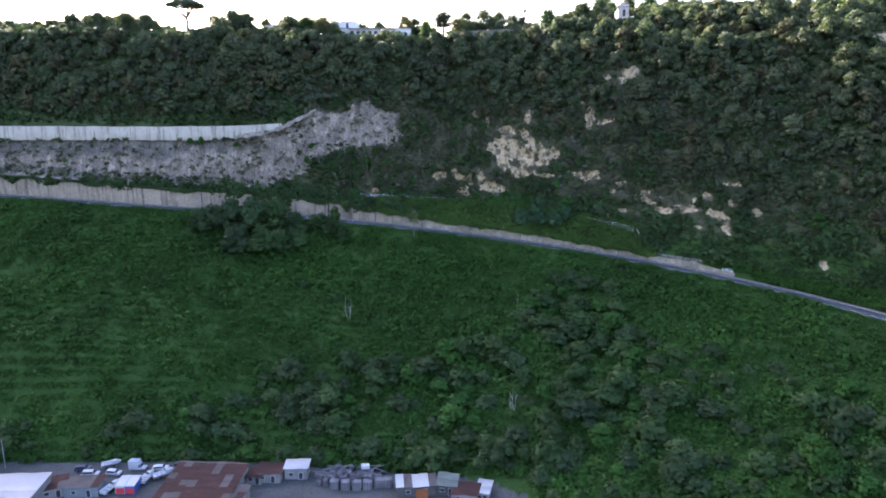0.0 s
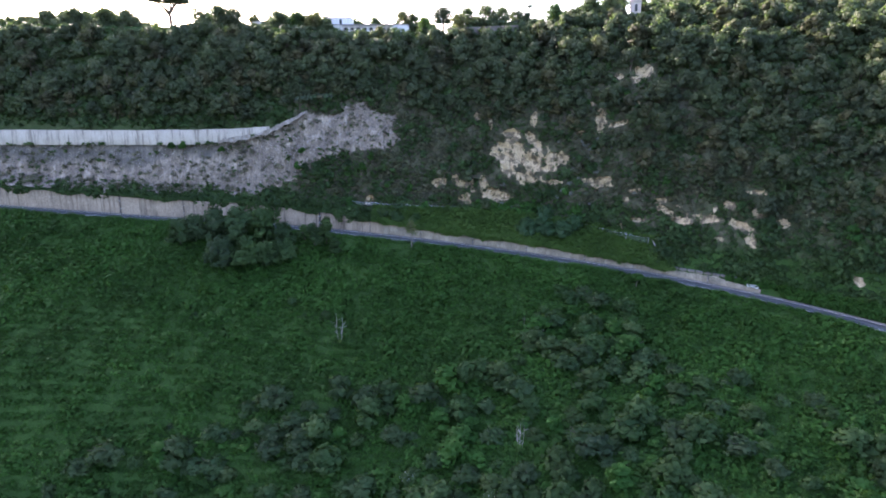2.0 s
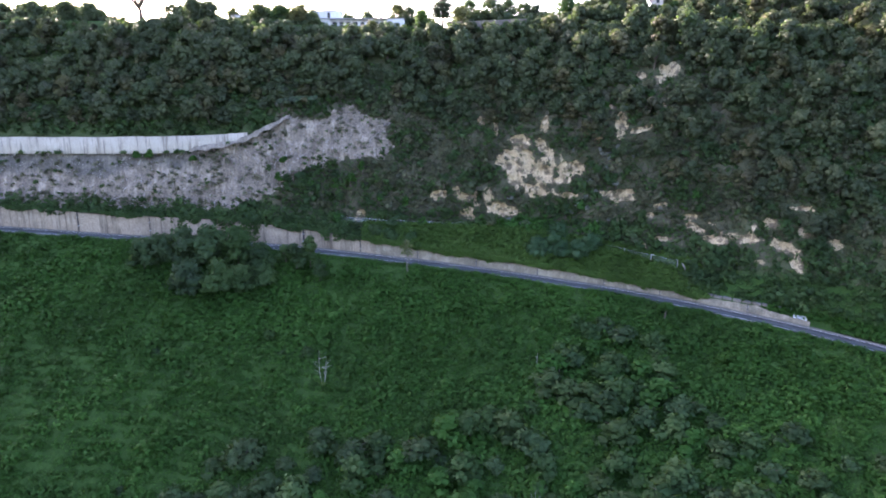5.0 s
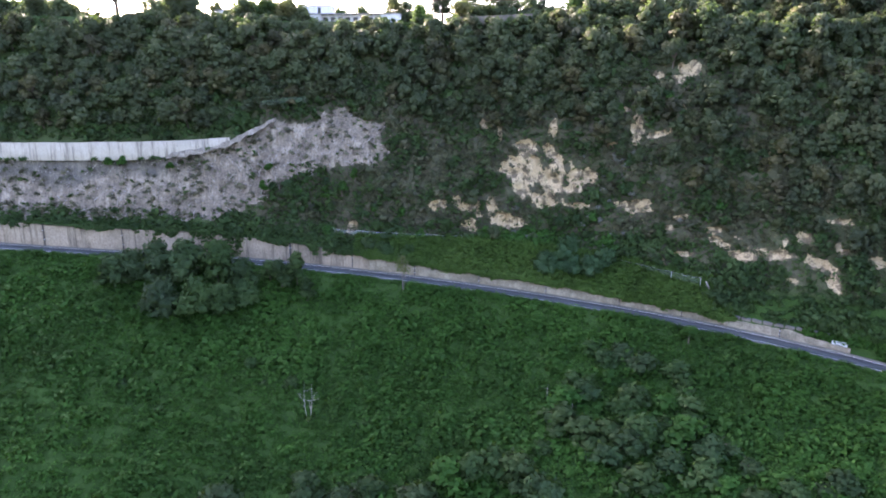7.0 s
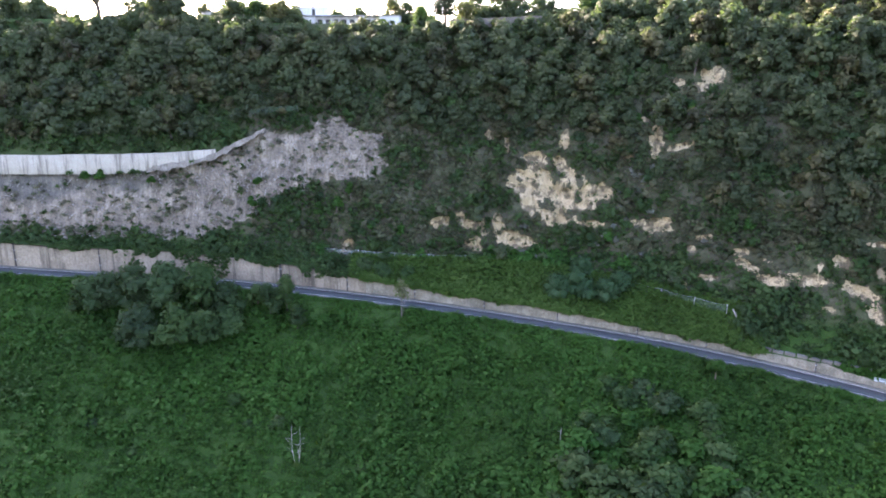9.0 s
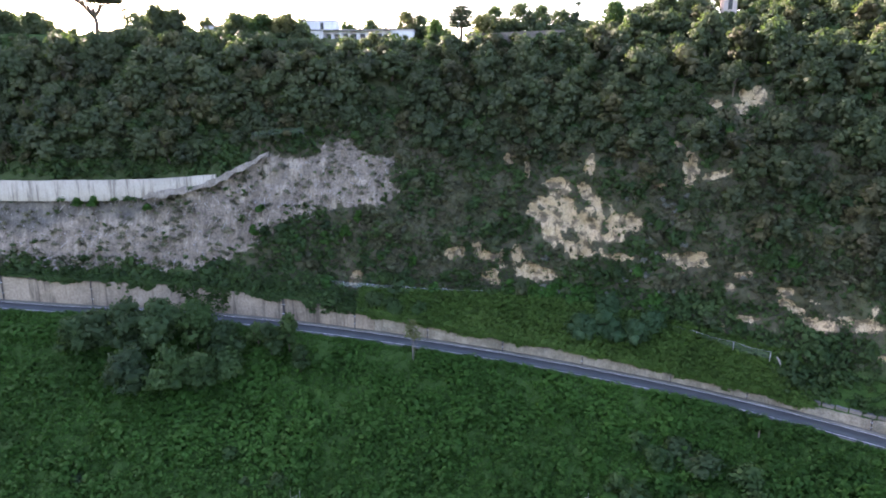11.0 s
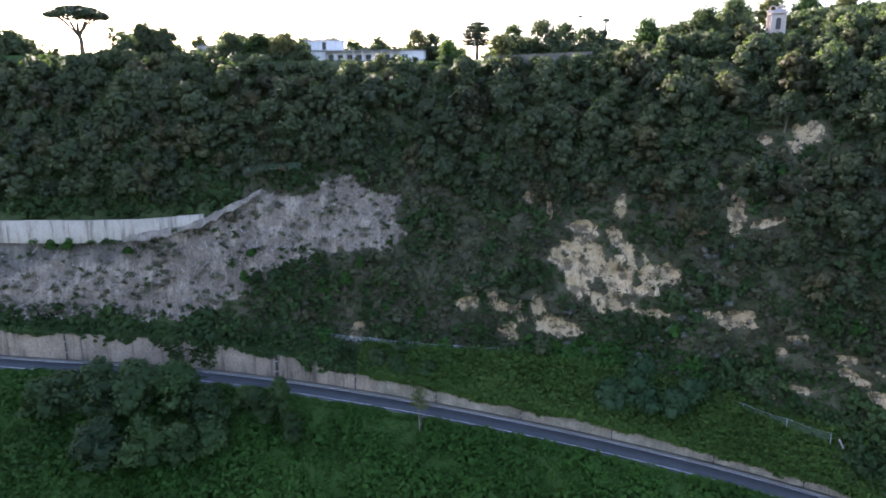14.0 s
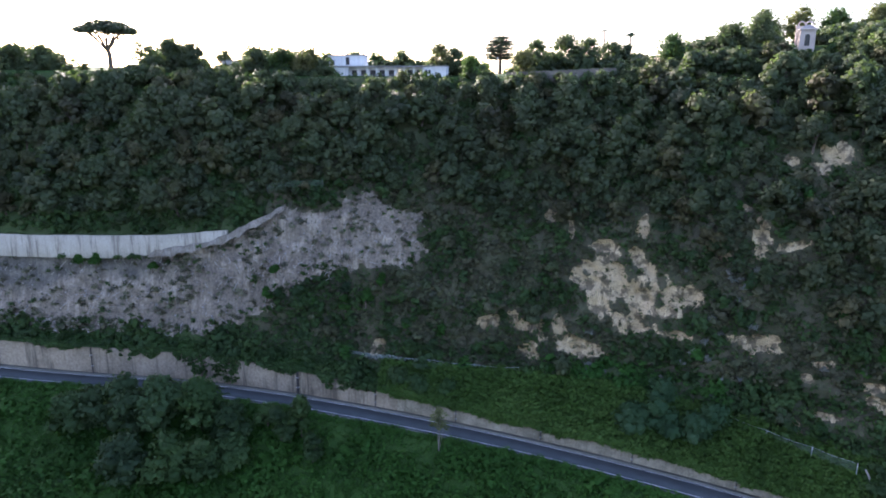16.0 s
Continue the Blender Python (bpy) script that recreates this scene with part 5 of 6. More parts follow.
# ---- the ridge: trees, buildings, palms ----
# trees labelled sunlit have the sun's warmth painted in through LEAF_TAN
for name, x, y, z, h, r, leaf, stem, n, size, lab in (
        ("ridge_tree", -139, 318, 110.0, 8.8, 5.6, LEAF_OAK, 2.5, 420, 0.5, "round dark evergreen tree on the ridge"),
        ("ridge_tree", -131, 318, 110.0, 8.4, 4.8, LEAF_OAK, 2.2, 400, 0.5, "round dark evergreen tree on the ridge"),
        ("ridge_tree", -152, 319, 110.4, 8.6, 5.6, LEAF_OAK, 2.5, 420, 0.5, "round dark evergreen tree on the ridge"),
        ("ridge_tree", -166, 322, 110.6, 8.2, 5.2, LEAF_OAK, 2.5, 400, 0.5, "round dark evergreen tree on the ridge"),
        ("ridge_sapling", -121.2, 318, 110.9, 4.4, 1.8, LEAF_SHRUB, 0.8, 60, 0.45, "small sparse sapling on the ridge"),
        ("ridge_tree", -102.9, 320, 110.9, 8.6, 2.9, LEAF_OAK, 2.0, 130, 0.5, "airy slender tree on the ridge"),
        ("ridge_tree", -92.3, 318, 110.5, 9.4, 4.3, LEAF_OAK, 1.0, 420, 0.5, "dense round evergreen tree on the ridge"),
        ("ridge_tree", -86.5, 318, 110.5, 9.0, 4.4, LEAF_OAK, 1.0, 420, 0.5, "dense round evergreen tree on the ridge"),
        ("ridge_tree", -79.6, 325, 111.5, 6.0, 2.8, LEAF_TAN, 0.8, 200, 0.45, "sunlit yellow-green tree behind a small house"),
        ("ridge_tree", -67.5, 316.5, 109.8, 7.4, 4.4, LEAF_OAK, 0.6, 420, 0.5, "bushy evergreen tree beside the ridge house"),
        ("ridge_tree", -60, 316.5, 109.7, 7.6, 4.2, LEAF_SHRUB, 0.6, 420, 0.5, "bushy evergreen tree beside the ridge house"),
        ("ridge_tree", -52.4, 316, 109.6, 7.6, 4.0, LEAF_TAN, 0.6, 400, 0.5, "bushy sunlit tree beside the ridge house"),
        ("ridge_tree", -47.6, 315.5, 109.0, 5.6, 3.0, LEAF_OAK, 0.6, 300, 0.5, "bushy evergreen tree in front of the white house"),
        ("ridge_tree", -45, 345, 111.4, 6.4, 4.2, LEAF_SHRUB, 1, 260, 0.5, "green tree behind the ridge house"),
        ("ridge_tree", -38.5, 345, 111.4, 5.6, 3.4, LEAF_SHRUB, 1, 220, 0.5, "green tree behind the ridge house"),
        ("ridge_tree", -30.4, 345, 111.3, 6.4, 4.0, LEAF_OAK, 1, 260, 0.5, "green tree behind the ridge house"),
        ("ridge_tree", -17.5, 330, 110.8, 8.2, 4.0, LEAF_TAN, 1.2, 340, 0.5, "round tan-green tree on the ridge"),
        ("ridge_tree", -12.5, 331, 110.8, 7.2, 3.2, LEAF_OAK, 1.2, 300, 0.5, "round dark tree on the ridge"),
        ("ridge_tree", -7.3, 315.5, 108.6, 6.6, 2.9, LEAF_LIME, 0.5, 300, 0.45, "light green bush on the ridge"),
        ("ridge_tree", -25.8, 311.5, 105.0, 6.2, 2.4, LEAF_TAN, 0.6, 260, 0.45, "pale tan-green tree below the terrace"),
        ("ridge_tree", 6.4, 315.5, 109.0, 7.8, 3.2, LEAF_TAN, 1.0, 320, 0.5, "tan-green oak at the stone wall"),
        ("ridge_tree", 10.5, 325, 111.0, 8.6, 4.2, LEAF_OAK, 1.4, 360, 0.5, "dark evergreen tree behind the stone wall"),
        ("ridge_tree", 18.6, 328, 111.3, 9.6, 5.2, LEAF_OAK, 1.4, 460, 0.5, "wide dark evergreen tree behind the stone wall"),
        ("ridge_tree", 25.6, 330, 111.5, 8.8, 4.0, LEAF_OAK, 1.2, 360, 0.5, "dark evergreen tree behind the stone wall"),
        ("ridge_tree", 31.8, 332, 112, 7.6, 3.8, LEAF_OAK, 1.2, 340, 0.5, "dark evergreen tree behind the stone wall"),
        ("ridge_tree", 36.5, 333, 112.5, 6.4, 3.0, LEAF_PINE, 1.0, 300, 0.45, "dark evergreen tree behind the stone wall"),
        ("ridge_tree", 46.8, 322, 112.6, 8.0, 4.2, LEAF_SHRUB, 1, 360, 0.55, "green tree on the rising ridge"),
        ("ridge_tree", 61.6, 322, 115.5, 8.0, 4.8, LEAF_OAK, 1.4, 420, 0.55, "round dark evergreen tree on the rising ridge"),
        ("ridge_tree", 69.6, 322, 116.8, 8.4, 4.8, LEAF_OAK, 1.4, 420, 0.55, "round dark evergreen tree on the rising ridge"),
        ("ridge_tree", 87.6, 342, 119.5, 10.5, 4.6, LEAF_TAN, 1.4, 360, 0.55, "sunlit tall tree behind the small chapel"),
        ("ridge_tree", 78.5, 344, 118.6, 11.0, 4.2, LEAF_TAN, 1.4, 340, 0.55, "sunlit tall tree behind the small chapel"),
        ("ridge_tree", 96.8, 340, 120.4, 8.4, 4.6, LEAF_SHRUB, 1.4, 360, 0.55, "green tree on the rising ridge"),
        ("ridge_tree", 107, 338, 121.3, 8.4, 4.6, LEAF_TAN, 1.4, 360, 0.55, "sunlit tree on the rising ridge")):
    tree(name, (x, y, z - 0.5), r * 1.3, h * 1.18, lab, leaf, -0.6 if stem < 2 else 0.4, 30, int(n * 2.0), size * 0.85, "ridge trees", lobe=(0.2, 0.42), solid=0.55 if n > 150 else 0, shell=(0.6, 1.5))


def ridge_hedge():
    """Low bushes and brambles that close the ridge between the trees."""
    bush = [crown(1.7, 2.4, 5, 60, 0.5, -0.3, lobe=(0.35, 0.6), solid=0.7, shell=(0.7, 1.35)) for _ in range(4)]
    n = 700
    x, y = rng.uniform(-235, 130, n), rng.uniform(313.5, 321, n)
    z = np.array([float(np.interp(b, (312, 345), (hill(np.array([a]), np.array([6.0]))[1][0], hill(np.array([a]), np.array([7.0]))[1][0]))) for a, b in zip(x, y)])
    ok = ~((x > -47) & (x < -11) & (y > 315)) & ~((x > -2) & (x < 32) & (y > 311)) & ~((x > -119) & (x < -104)) & ~((x > 75) & (x < 86))
    p = np.stack([x, y, z - 0.3], 1)[ok]
    s = rng.uniform(0.5, 1.25, len(p)) * np.interp(p[:, 0], (-50, -46, -10, -6), (1, 0.6, 0.6, 1))
    for x0, x1, y0, y1, n, big in ((4, 42, 322, 333, 90, 1.7), (-100, -86, 317, 324, 26, 2.0), (-73, -50, 317, 324, 44, 1.9), (-86, -73, 317, 324, 14, 1.2), (-21, -5, 327, 333, 26, 1.8), (44, 76, 319, 334, 80, 1.7), (84, 120, 322, 340, 90, 1.9), (-230, -126, 316, 324, 130, 1.7), (-101, -88, 322, 328, 14, 2.9), (-72, -50, 322, 328, 20, 2.8), (5, 40, 326, 334, 30, 2.6), (44, 74, 324, 332, 26, 2.8), (-165, -128, 322, 330, 26, 2.7), (-48, -14, 338, 348, 50, 1.8)):
        x, y = rng.uniform(x0, x1, n), rng.uniform(y0, y1, n)
        z0, z1 = hill(x, np.full(n, 6.0))[1], hill(x, np.full(n, 7.0))[1]
        p = np.concatenate([p, np.stack([x, y, z0 + (z1 - z0) * (y - 313) / 32 - 0.3], 1)])
        s = np.concatenate([s, rng.uniform(0.6, 1.15, n) * big])
    groups = [scatter(bush[j], p[j::4], rng.uniform(0, 6.28, len(p[j::4])), s[j::4]) for j in range(4)]
    tagged(new("ridge_hedge", mesh_from("ridge_hedge", *joined(groups), LEAF_OAK)), "dark hedge and brambles along the ridge", "hedge", kind="stuff")


ridge_hedge()


def umbrella_pine():
    ob = thing("umbrella_pine", pose(-116.3, 328, 110.8), "tall umbrella pine with a flat dark crown on the ridge", "pine tree")
    bm = bmesh.new()
    tube(bm, [(0.6, 0, -0.5), (0.2, 0, 3.0), (0.3, 0, 5.5), (-0.3, 0, 7.2)], [0.85, 0.72, 0.66, 0.6], 9)
    for i in range(11):
        a, q = 2 * math.pi * (i + rng.uniform(-0.25, 0.25)) / 11, rng.uniform(0.55, 0.95)
        e = Vector((math.cos(a) * 8.2 * q, math.sin(a) * 8.2 * q, 12.4 + rng.uniform(-0.3, 0.5)))
        s = Vector((-0.3 + 0.3 * math.cos(a), 0.3 * math.sin(a), rng.uniform(6.6, 7.4)))
        mid = s.lerp(e, 0.45) + Vector((0, 0, 0.7))
        tube(bm, [s, mid, e], [0.4, 0.28, 0.13], 6)
        for _ in range(3):
            f = mid.lerp(e, rng.uniform(0.2, 0.8))
            g = f + Vector((rng.uniform(-1.4, 1.4), rng.uniform(-1.4, 1.4), 1.0))
            tube(bm, [f, (f + g) / 2, g], [0.08, 0.06, 0.03], 5)
    part("trunk", bm, BARK, ob)
    cs, os = [], []
    for i in range(150):
        a, q = rng.uniform(0, 6.28), math.sqrt(rng.uniform(0, 1))
        c = np.array([math.cos(a) * q * 8.2, math.sin(a) * q * 8.2, 12.2 + 3.0 * (1 - q ** 2) * rng.uniform(0.45, 1.0)])
        o = on_ball(34)
        cs.append(c + o * (1.1, 1.1, 0.6))
        os.append(o + (0, 0, 0.6))
    part("crown", mesh_from("crown", *sprays(np.concatenate(cs), np.concatenate(os), 0.55, 2), LEAF_PINE), LEAF_PINE, ob)


umbrella_pine()


def cedar():
    ob = thing("cedar", pose(0.2, 342, 111.2), "dark cedar with flat spreading tiers on the ridge", "cedar tree")
    bm = bmesh.new()
    tube(bm, [(0, 0, -0.4), (0.1, 0, 5), (0, 0, 10.2)], [0.55, 0.42, 0.1], 8)
    cs, os = [], []
    for i in range(7):
        z, r = 4.2 + i * 0.98, (4.6, 5.0, 4.9, 4.4, 4.2, 3.6, 2.2)[i]
        for j in range(11):
            a = rng.uniform(0, 6.28)
            w = r * rng.uniform(0.7, 1.0)
            e = Vector((math.cos(a) * w, math.sin(a) * w, z + rng.uniform(-0.1, 0.35)))
            tube(bm, [(0, 0, z - 0.4), tuple(e * 0.5 + Vector((0, 0, z * 0.5 + 0.05))), tuple(e)], [0.12, 0.08, 0.03], 5)
            for q in (0.45, 0.7, 0.95):
                c = np.array([e.x * q, e.y * q, z + 0.12])
                o = on_ball(30)
                cs.append(c + o * (1.0, 1.0, 0.32))
                os.append(o * (0.4, 0.4, 1) + (0, 0, 0.8))
    part("trunk", bm, BARK, ob)
    part("crown", mesh_from("crown", *sprays(np.concatenate(cs), np.concatenate(os), 0.45, 1), LEAF_PINE), LEAF_PINE, ob)


cedar()


def palm(place, h):
    ob = thing("palm", pose(*place), "tall slim palm on the ridge against the sky", "palm tree", "palms")
    bm = bmesh.new()
    tube(bm, [(0, 0, -0.3), (0.08, 0, h * 0.5), (0, 0, h)], [0.3, 0.25, 0.22], 7)
    part("trunk", bm, BARK, ob)
    for i in range(14):
        a, e = 2 * math.pi * i / 14 + rng.uniform(-0.2, 0.2), rng.uniform(-0.3, 1.1)
        cols = []
        for j in range(6):
            u = j / 5
            r, z = 2.0 * u * math.cos(e * 0.6), h + 1.6 * u * math.sin(e) - 1.1 * u * u
            w = 0.36 * math.sin(math.pi * min(u * 0.9 + 0.1, 1)) + 0.02
            cols.append([(math.cos(a) * r - math.sin(a) * s * w, math.sin(a) * r + math.cos(a) * s * w, z - abs(s) * 0.08) for s in (-1, 0, 1)])
        part("frond", mesh_from("frond", *sheet(cols), LEAF_PINE), LEAF_PINE, ob)


palm((30.2, 335, 112.2), 10.6)
palm((37.8, 336, 113), 9.2)
ob = thing("ridge_post", pose(41, 333, 113.2), "thin leaning metal mast on the ridge", "mast")
bm = bmesh.new()
tube(bm, [(0, 0, -0.4), (-0.4, 0, 8.6)], [0.12, 0.09], 6)
tube(bm, [(-0.3, 0, 7.4), (1.6, 0, 7.6), (3.2, 0, 8.6)], [0.05, 0.04, 0.03], 5)
part("mast", bm, PIPE, ob)

# buildings
PLASTER = surface("white_plaster", (0.5, 0.49, 0.47), (0.68, 0.67, 0.65), (0.78, 0.77, 0.75), 0.6, 0.9, 0.2, 0.02, streaks=0.35, stain=(0.3, 0.28, 0.26))
ROOFSLAB = surface("roof_slab", (0.16, 0.15, 0.15), (0.24, 0.23, 0.22), (0.33, 0.32, 0.3), 0.8, 0.9, 0.3, 0.02)
DARKGLASS = plain("dark_glass", (0.03, 0.035, 0.04), 0.12)
FRAME = plain("grey_frame", (0.35, 0.35, 0.36), 0.5)


def opening(parent, x, z, w, h, y, name="window"):
    """A window or door: dark pane in a frame that stands proud of the wall face at y."""
    win = part(name, boxed(x - w / 2, x + w / 2, y - 0.03, y + 0.1, z, z + h), DARKGLASS, parent, "dark glass")
    for x0, x1, z0, z1 in ((x - w / 2 - 0.08, x - w / 2, z, z + h), (x + w / 2, x + w / 2 + 0.08, z, z + h), (x - w / 2 - 0.08, x + w / 2 + 0.08, z + h, z + h + 0.08), (x - w / 2 - 0.14, x + w / 2 + 0.14, z - 0.08, z)):
        part("frame", boxed(x0, x1, y - 0.08, y + 0.08, z0, z1), FRAME, win)


ob = thing("white_house", pose(-43.8, 326, 109.9), "white two-storey plastered house on the ridge", "house")
part("wall", boxed(-5.4, 5.4, -3, 4, -1.0, 5.7), PLASTER, ob)
part("roof", boxed(-5.6, 5.6, -3.2, 4.2, 5.7, 5.95), ROOFSLAB, ob)
for x, w, h in ((-3.4, 1.0, 1.2), (0.9, 1.0, 2.0), (3.4, 0.0, 0)):
    if w:
        opening(ob, x, 3.2, w, h, -3.0)
ob = thing("terrace_building", pose(-29, 319, 109.2), "long low white building with a flat-roofed veranda", "house")
part("wall", boxed(-13, 14.6, 1.2, 7, -1.2, 3.2), PLASTER, ob)
part("end_wall", boxed(8.4, 14.6, -0.6, 1.2, -1.5, 3.2), PLASTER, ob)
part("roof", boxed(-16.8, 14.9, -1.0, 7.3, 3.2, 3.48), ROOFSLAB, ob)
part("deck", boxed(-13, 8.4, -2.2, 1.2, -0.4, -0.1), ROOFSLAB, ob)
part("side_wall", boxed(-16.6, -13, -0.4, 7, -1.2, 3.2), PLASTER, ob)
for i in range(9):
    x = -12.8 + i * 2.62
    part("column", boxed(x - 0.12, x + 0.12, -0.9, -0.66, -0.1, 3.2), PLASTER, ob)
    part("rail_post", boxed(x + 1.2, x + 1.26, -2.15, -2.09, -0.1, 0.9), FRAME, ob)
part("rail", boxed(-13, 8.4, -2.16, -2.08, 0.9, 0.97), FRAME, ob)
for i in range(8):
    opening(ob, -11.4 + i * 2.62, 0.5 if i % 3 else 0.0, 1.5, 1.8 if i % 3 else 2.3, 1.2)
for x in (9.0, 9.9):
    opening(ob, x, 1.3, 0.6, 1.0, -0.6)
for x in (-12.5, -8, -3.5, 1, 5.5):
    part("pier", boxed(x - 0.2, x + 0.2, -1.9, -1.5, -4.5, -0.4), PLASTER, ob)
ob = thing("small_house", pose(-76.4, 323, 110.6), "small pale blue house with a flat roof on the ridge", "house")
part("wall", boxed(-3.4, 3.4, 0, 5, -0.6, 3.7), PLASTER, ob)
part("roof", boxed(-3.7, 3.7, -0.3, 5.3, 3.7, 3.95), ROOFSLAB, ob)
opening(ob, -1.8, 0.9, 1.2, 1.6, 0.0)
opening(ob, 1.6, 0.9, 1.2, 1.6, 0.0)
ob = thing("garden_wall", pose(-109.5, 323, 110.6), "low pale garden wall and hut beside the pine", "wall")
part("wall", boxed(-3.8, 3.8, 0, 3, -0.6, 1.7), PLASTER, ob)
part("coping", boxed(-4.0, 4.0, -0.15, 3.15, 1.7, 1.85), ROOFSLAB, ob)
ob = thing("stone_terrace_wall", pose(16, 313.6, 108.2), "grey rubble-stone terrace wall along the ridge", "wall")
bm = bmesh.new()
for i in range(9):
    x = -14 + i * 3.2
    box(bm, x, x + 3.19, 0, 0.7, -1.6, 2.4 + i * 0.13)
part("masonry", bm, STONEWALL, ob)
for i in range(9):
    x = -14 + i * 3.2
    part("coping", boxed(x, x + 3.17, -0.08, 0.78, 2.4 + i * 0.13, 2.58 + i * 0.13), STONEWALL, ob)
ob = thing("lamp_post", pose(-0.5, 314.5, 108.6), "grey lamp post at the end of the stone wall", "lamp post")
bm = bmesh.new()
tube(bm, [(0, 0, -0.4), (0, 0, 5.6), (0.1, -0.2, 5.9)], [0.1, 0.07, 0.06], 7)
part("pole", bm, STEEL, ob)
part("head", boxed(-0.1, 0.3, -0.7, -0.1, 5.82, 5.98, 0.03), STEEL, ob)


CREAM = surface("cream_plaster", (0.36, 0.30, 0.26), (0.5, 0.43, 0.37), (0.6, 0.53, 0.47), 0.8, 0.9, 0.2, 0.02, streaks=0.3, stain=(0.3, 0.25, 0.2))


def chapel():
    ob = thing("chapel_tower", pose(79, 316, 116.0, 0, 0, -14) @ Matrix.Scale(0.78, 4), "small white chapel tower with a dark arched window", "tower")
    part("body", boxed(-2.0, 2.0, -2.0, 2.0, -2.0, 6.6), CREAM, ob)
    for sx in (-1, 1):
        for sy in (-1, 1):
            part("pilaster", boxed(sx * 2.0 - 0.3, sx * 2.0 + 0.3, sy * 2.0 - 0.3, sy * 2.0 + 0.3, -2.0, 6.5), CREAM, ob)
    part("cornice", boxed(-2.6, 2.6, -2.6, 2.6, 6.6, 7.0, 0.06), CREAM, ob)
    bm = bmesh.new()
    top = [(-2.5, -2.5), (2.5, -2.5), (2.5, 2.5), (-2.5, 2.5)]
    low = [bm.verts.new((x, y, 7.0)) for x, y in top]
    up = [bm.verts.new((x * 0.3, y * 0.3, 8.3)) for x, y in top]
    for i in range(4):
        bm.faces.new((low[i], low[(i + 1) % 4], up[(i + 1) % 4], up[i]))
    bm.faces.new(up)
    bm.faces.new(low[::-1])
    part("roof", bm, ROOFSLAB, ob)
    bm = bmesh.new()
    ring = [(-0.75, 1.6), (0.75, 1.6), (0.75, 4.6)] + [(0.75 * math.cos(a), 4.6 + 0.75 * math.sin(a)) for a in np.linspace(0.3, 2.84, 7)] + [(-0.75, 4.6)]
    front, back = [bm.verts.new((x, -2.06, z)) for x, z in ring], [bm.verts.new((x, -1.9, z)) for x, z in ring]
    bm.faces.new(front)
    for i in range(len(ring)):
        j = (i + 1) % len(ring)
        bm.faces.new((front[i], back[i], back[j], front[j]))
    part("arched_window", bm, DARKGLASS, ob, "dark arched window")
    for sx in (-1.4, 0.9):
        bm = bmesh.new()
        pts = [(sx + 1.1 * math.cos(a) * (1 - a * 0.05), 3.2, 8.6 + 1.1 * math.sin(a) * (1 - a * 0.05)) for a in np.linspace(-1.2, 4.6, 16)]
        tube(bm, pts, [0.2] * 16, 7)
        part("scroll", bm, CREAM, ob, "sunlit plaster scroll")
    part("gable", boxed(-3.0, 2.6, 2.9, 3.6, -1.5, 8.2), CREAM, ob)


chapel()


# ---- the yard below the field: sheds, cars, boats, stacked timber ----
TIN = surface("white_tin", (0.27, 0.30, 0.32), (0.35, 0.38, 0.40), (0.42, 0.45, 0.47), 0.5, 0.45, 0.15, 0.02)
RUST = surface("rusty_tin", (0.017, 0.008, 0.007), (0.034, 0.014, 0.012), (0.07, 0.034, 0.029), 0.7, 0.85, 0.4, 0.03)
GREYTIN = surface("grey_tin", (0.035, 0.034, 0.033), (0.066, 0.064, 0.062), (0.115, 0.112, 0.108), 0.8, 0.75, 0.3, 0.03)
GREENTIN = surface("green_tin", (0.06, 0.085, 0.075), (0.1, 0.135, 0.12), (0.16, 0.2, 0.18), 0.8, 0.7, 0.3, 0.03)
SHEDWALL = surface("shed_plaster", (0.09, 0.09, 0.085), (0.17, 0.168, 0.16), (0.27, 0.265, 0.255), 0.8, 0.9, 0.3, 0.03, streaks=0.5, stain=(0.15, 0.13, 0.11))
BLUEWALL = surface("pale_blue_plaster", (0.09, 0.11, 0.12), (0.13, 0.155, 0.17), (0.18, 0.205, 0.22), 0.8, 0.9, 0.3, 0.03)
TIMBER = surface("grey_timber", (0.05, 0.053, 0.06), (0.10, 0.104, 0.115), (0.19, 0.19, 0.2), 1.5, 0.9, 0.4, 0.03)
ORANGE = surface("orange_rust", (0.1, 0.035, 0.015), (0.22, 0.075, 0.025), (0.3, 0.12, 0.045), 1.0, 0.8, 0.3, 0.03)
CARWHITE = plain("white_car_paint", (0.42, 0.44, 0.45), 0.3, vary=0.04)
CARDARK = plain("dark_car_paint", (0.06, 0.07, 0.1), 0.3, vary=0.1)
CARBLUE = plain("blue_paint", (0.05, 0.1, 0.28), 0.35, vary=0.1)
REDPAINT = plain("red_paint", (0.4, 0.04, 0.05), 0.45, vary=0.1)
TYRE = plain("tyre_rubber", (0.02, 0.02, 0.02), 0.85)
Y0 = YARD


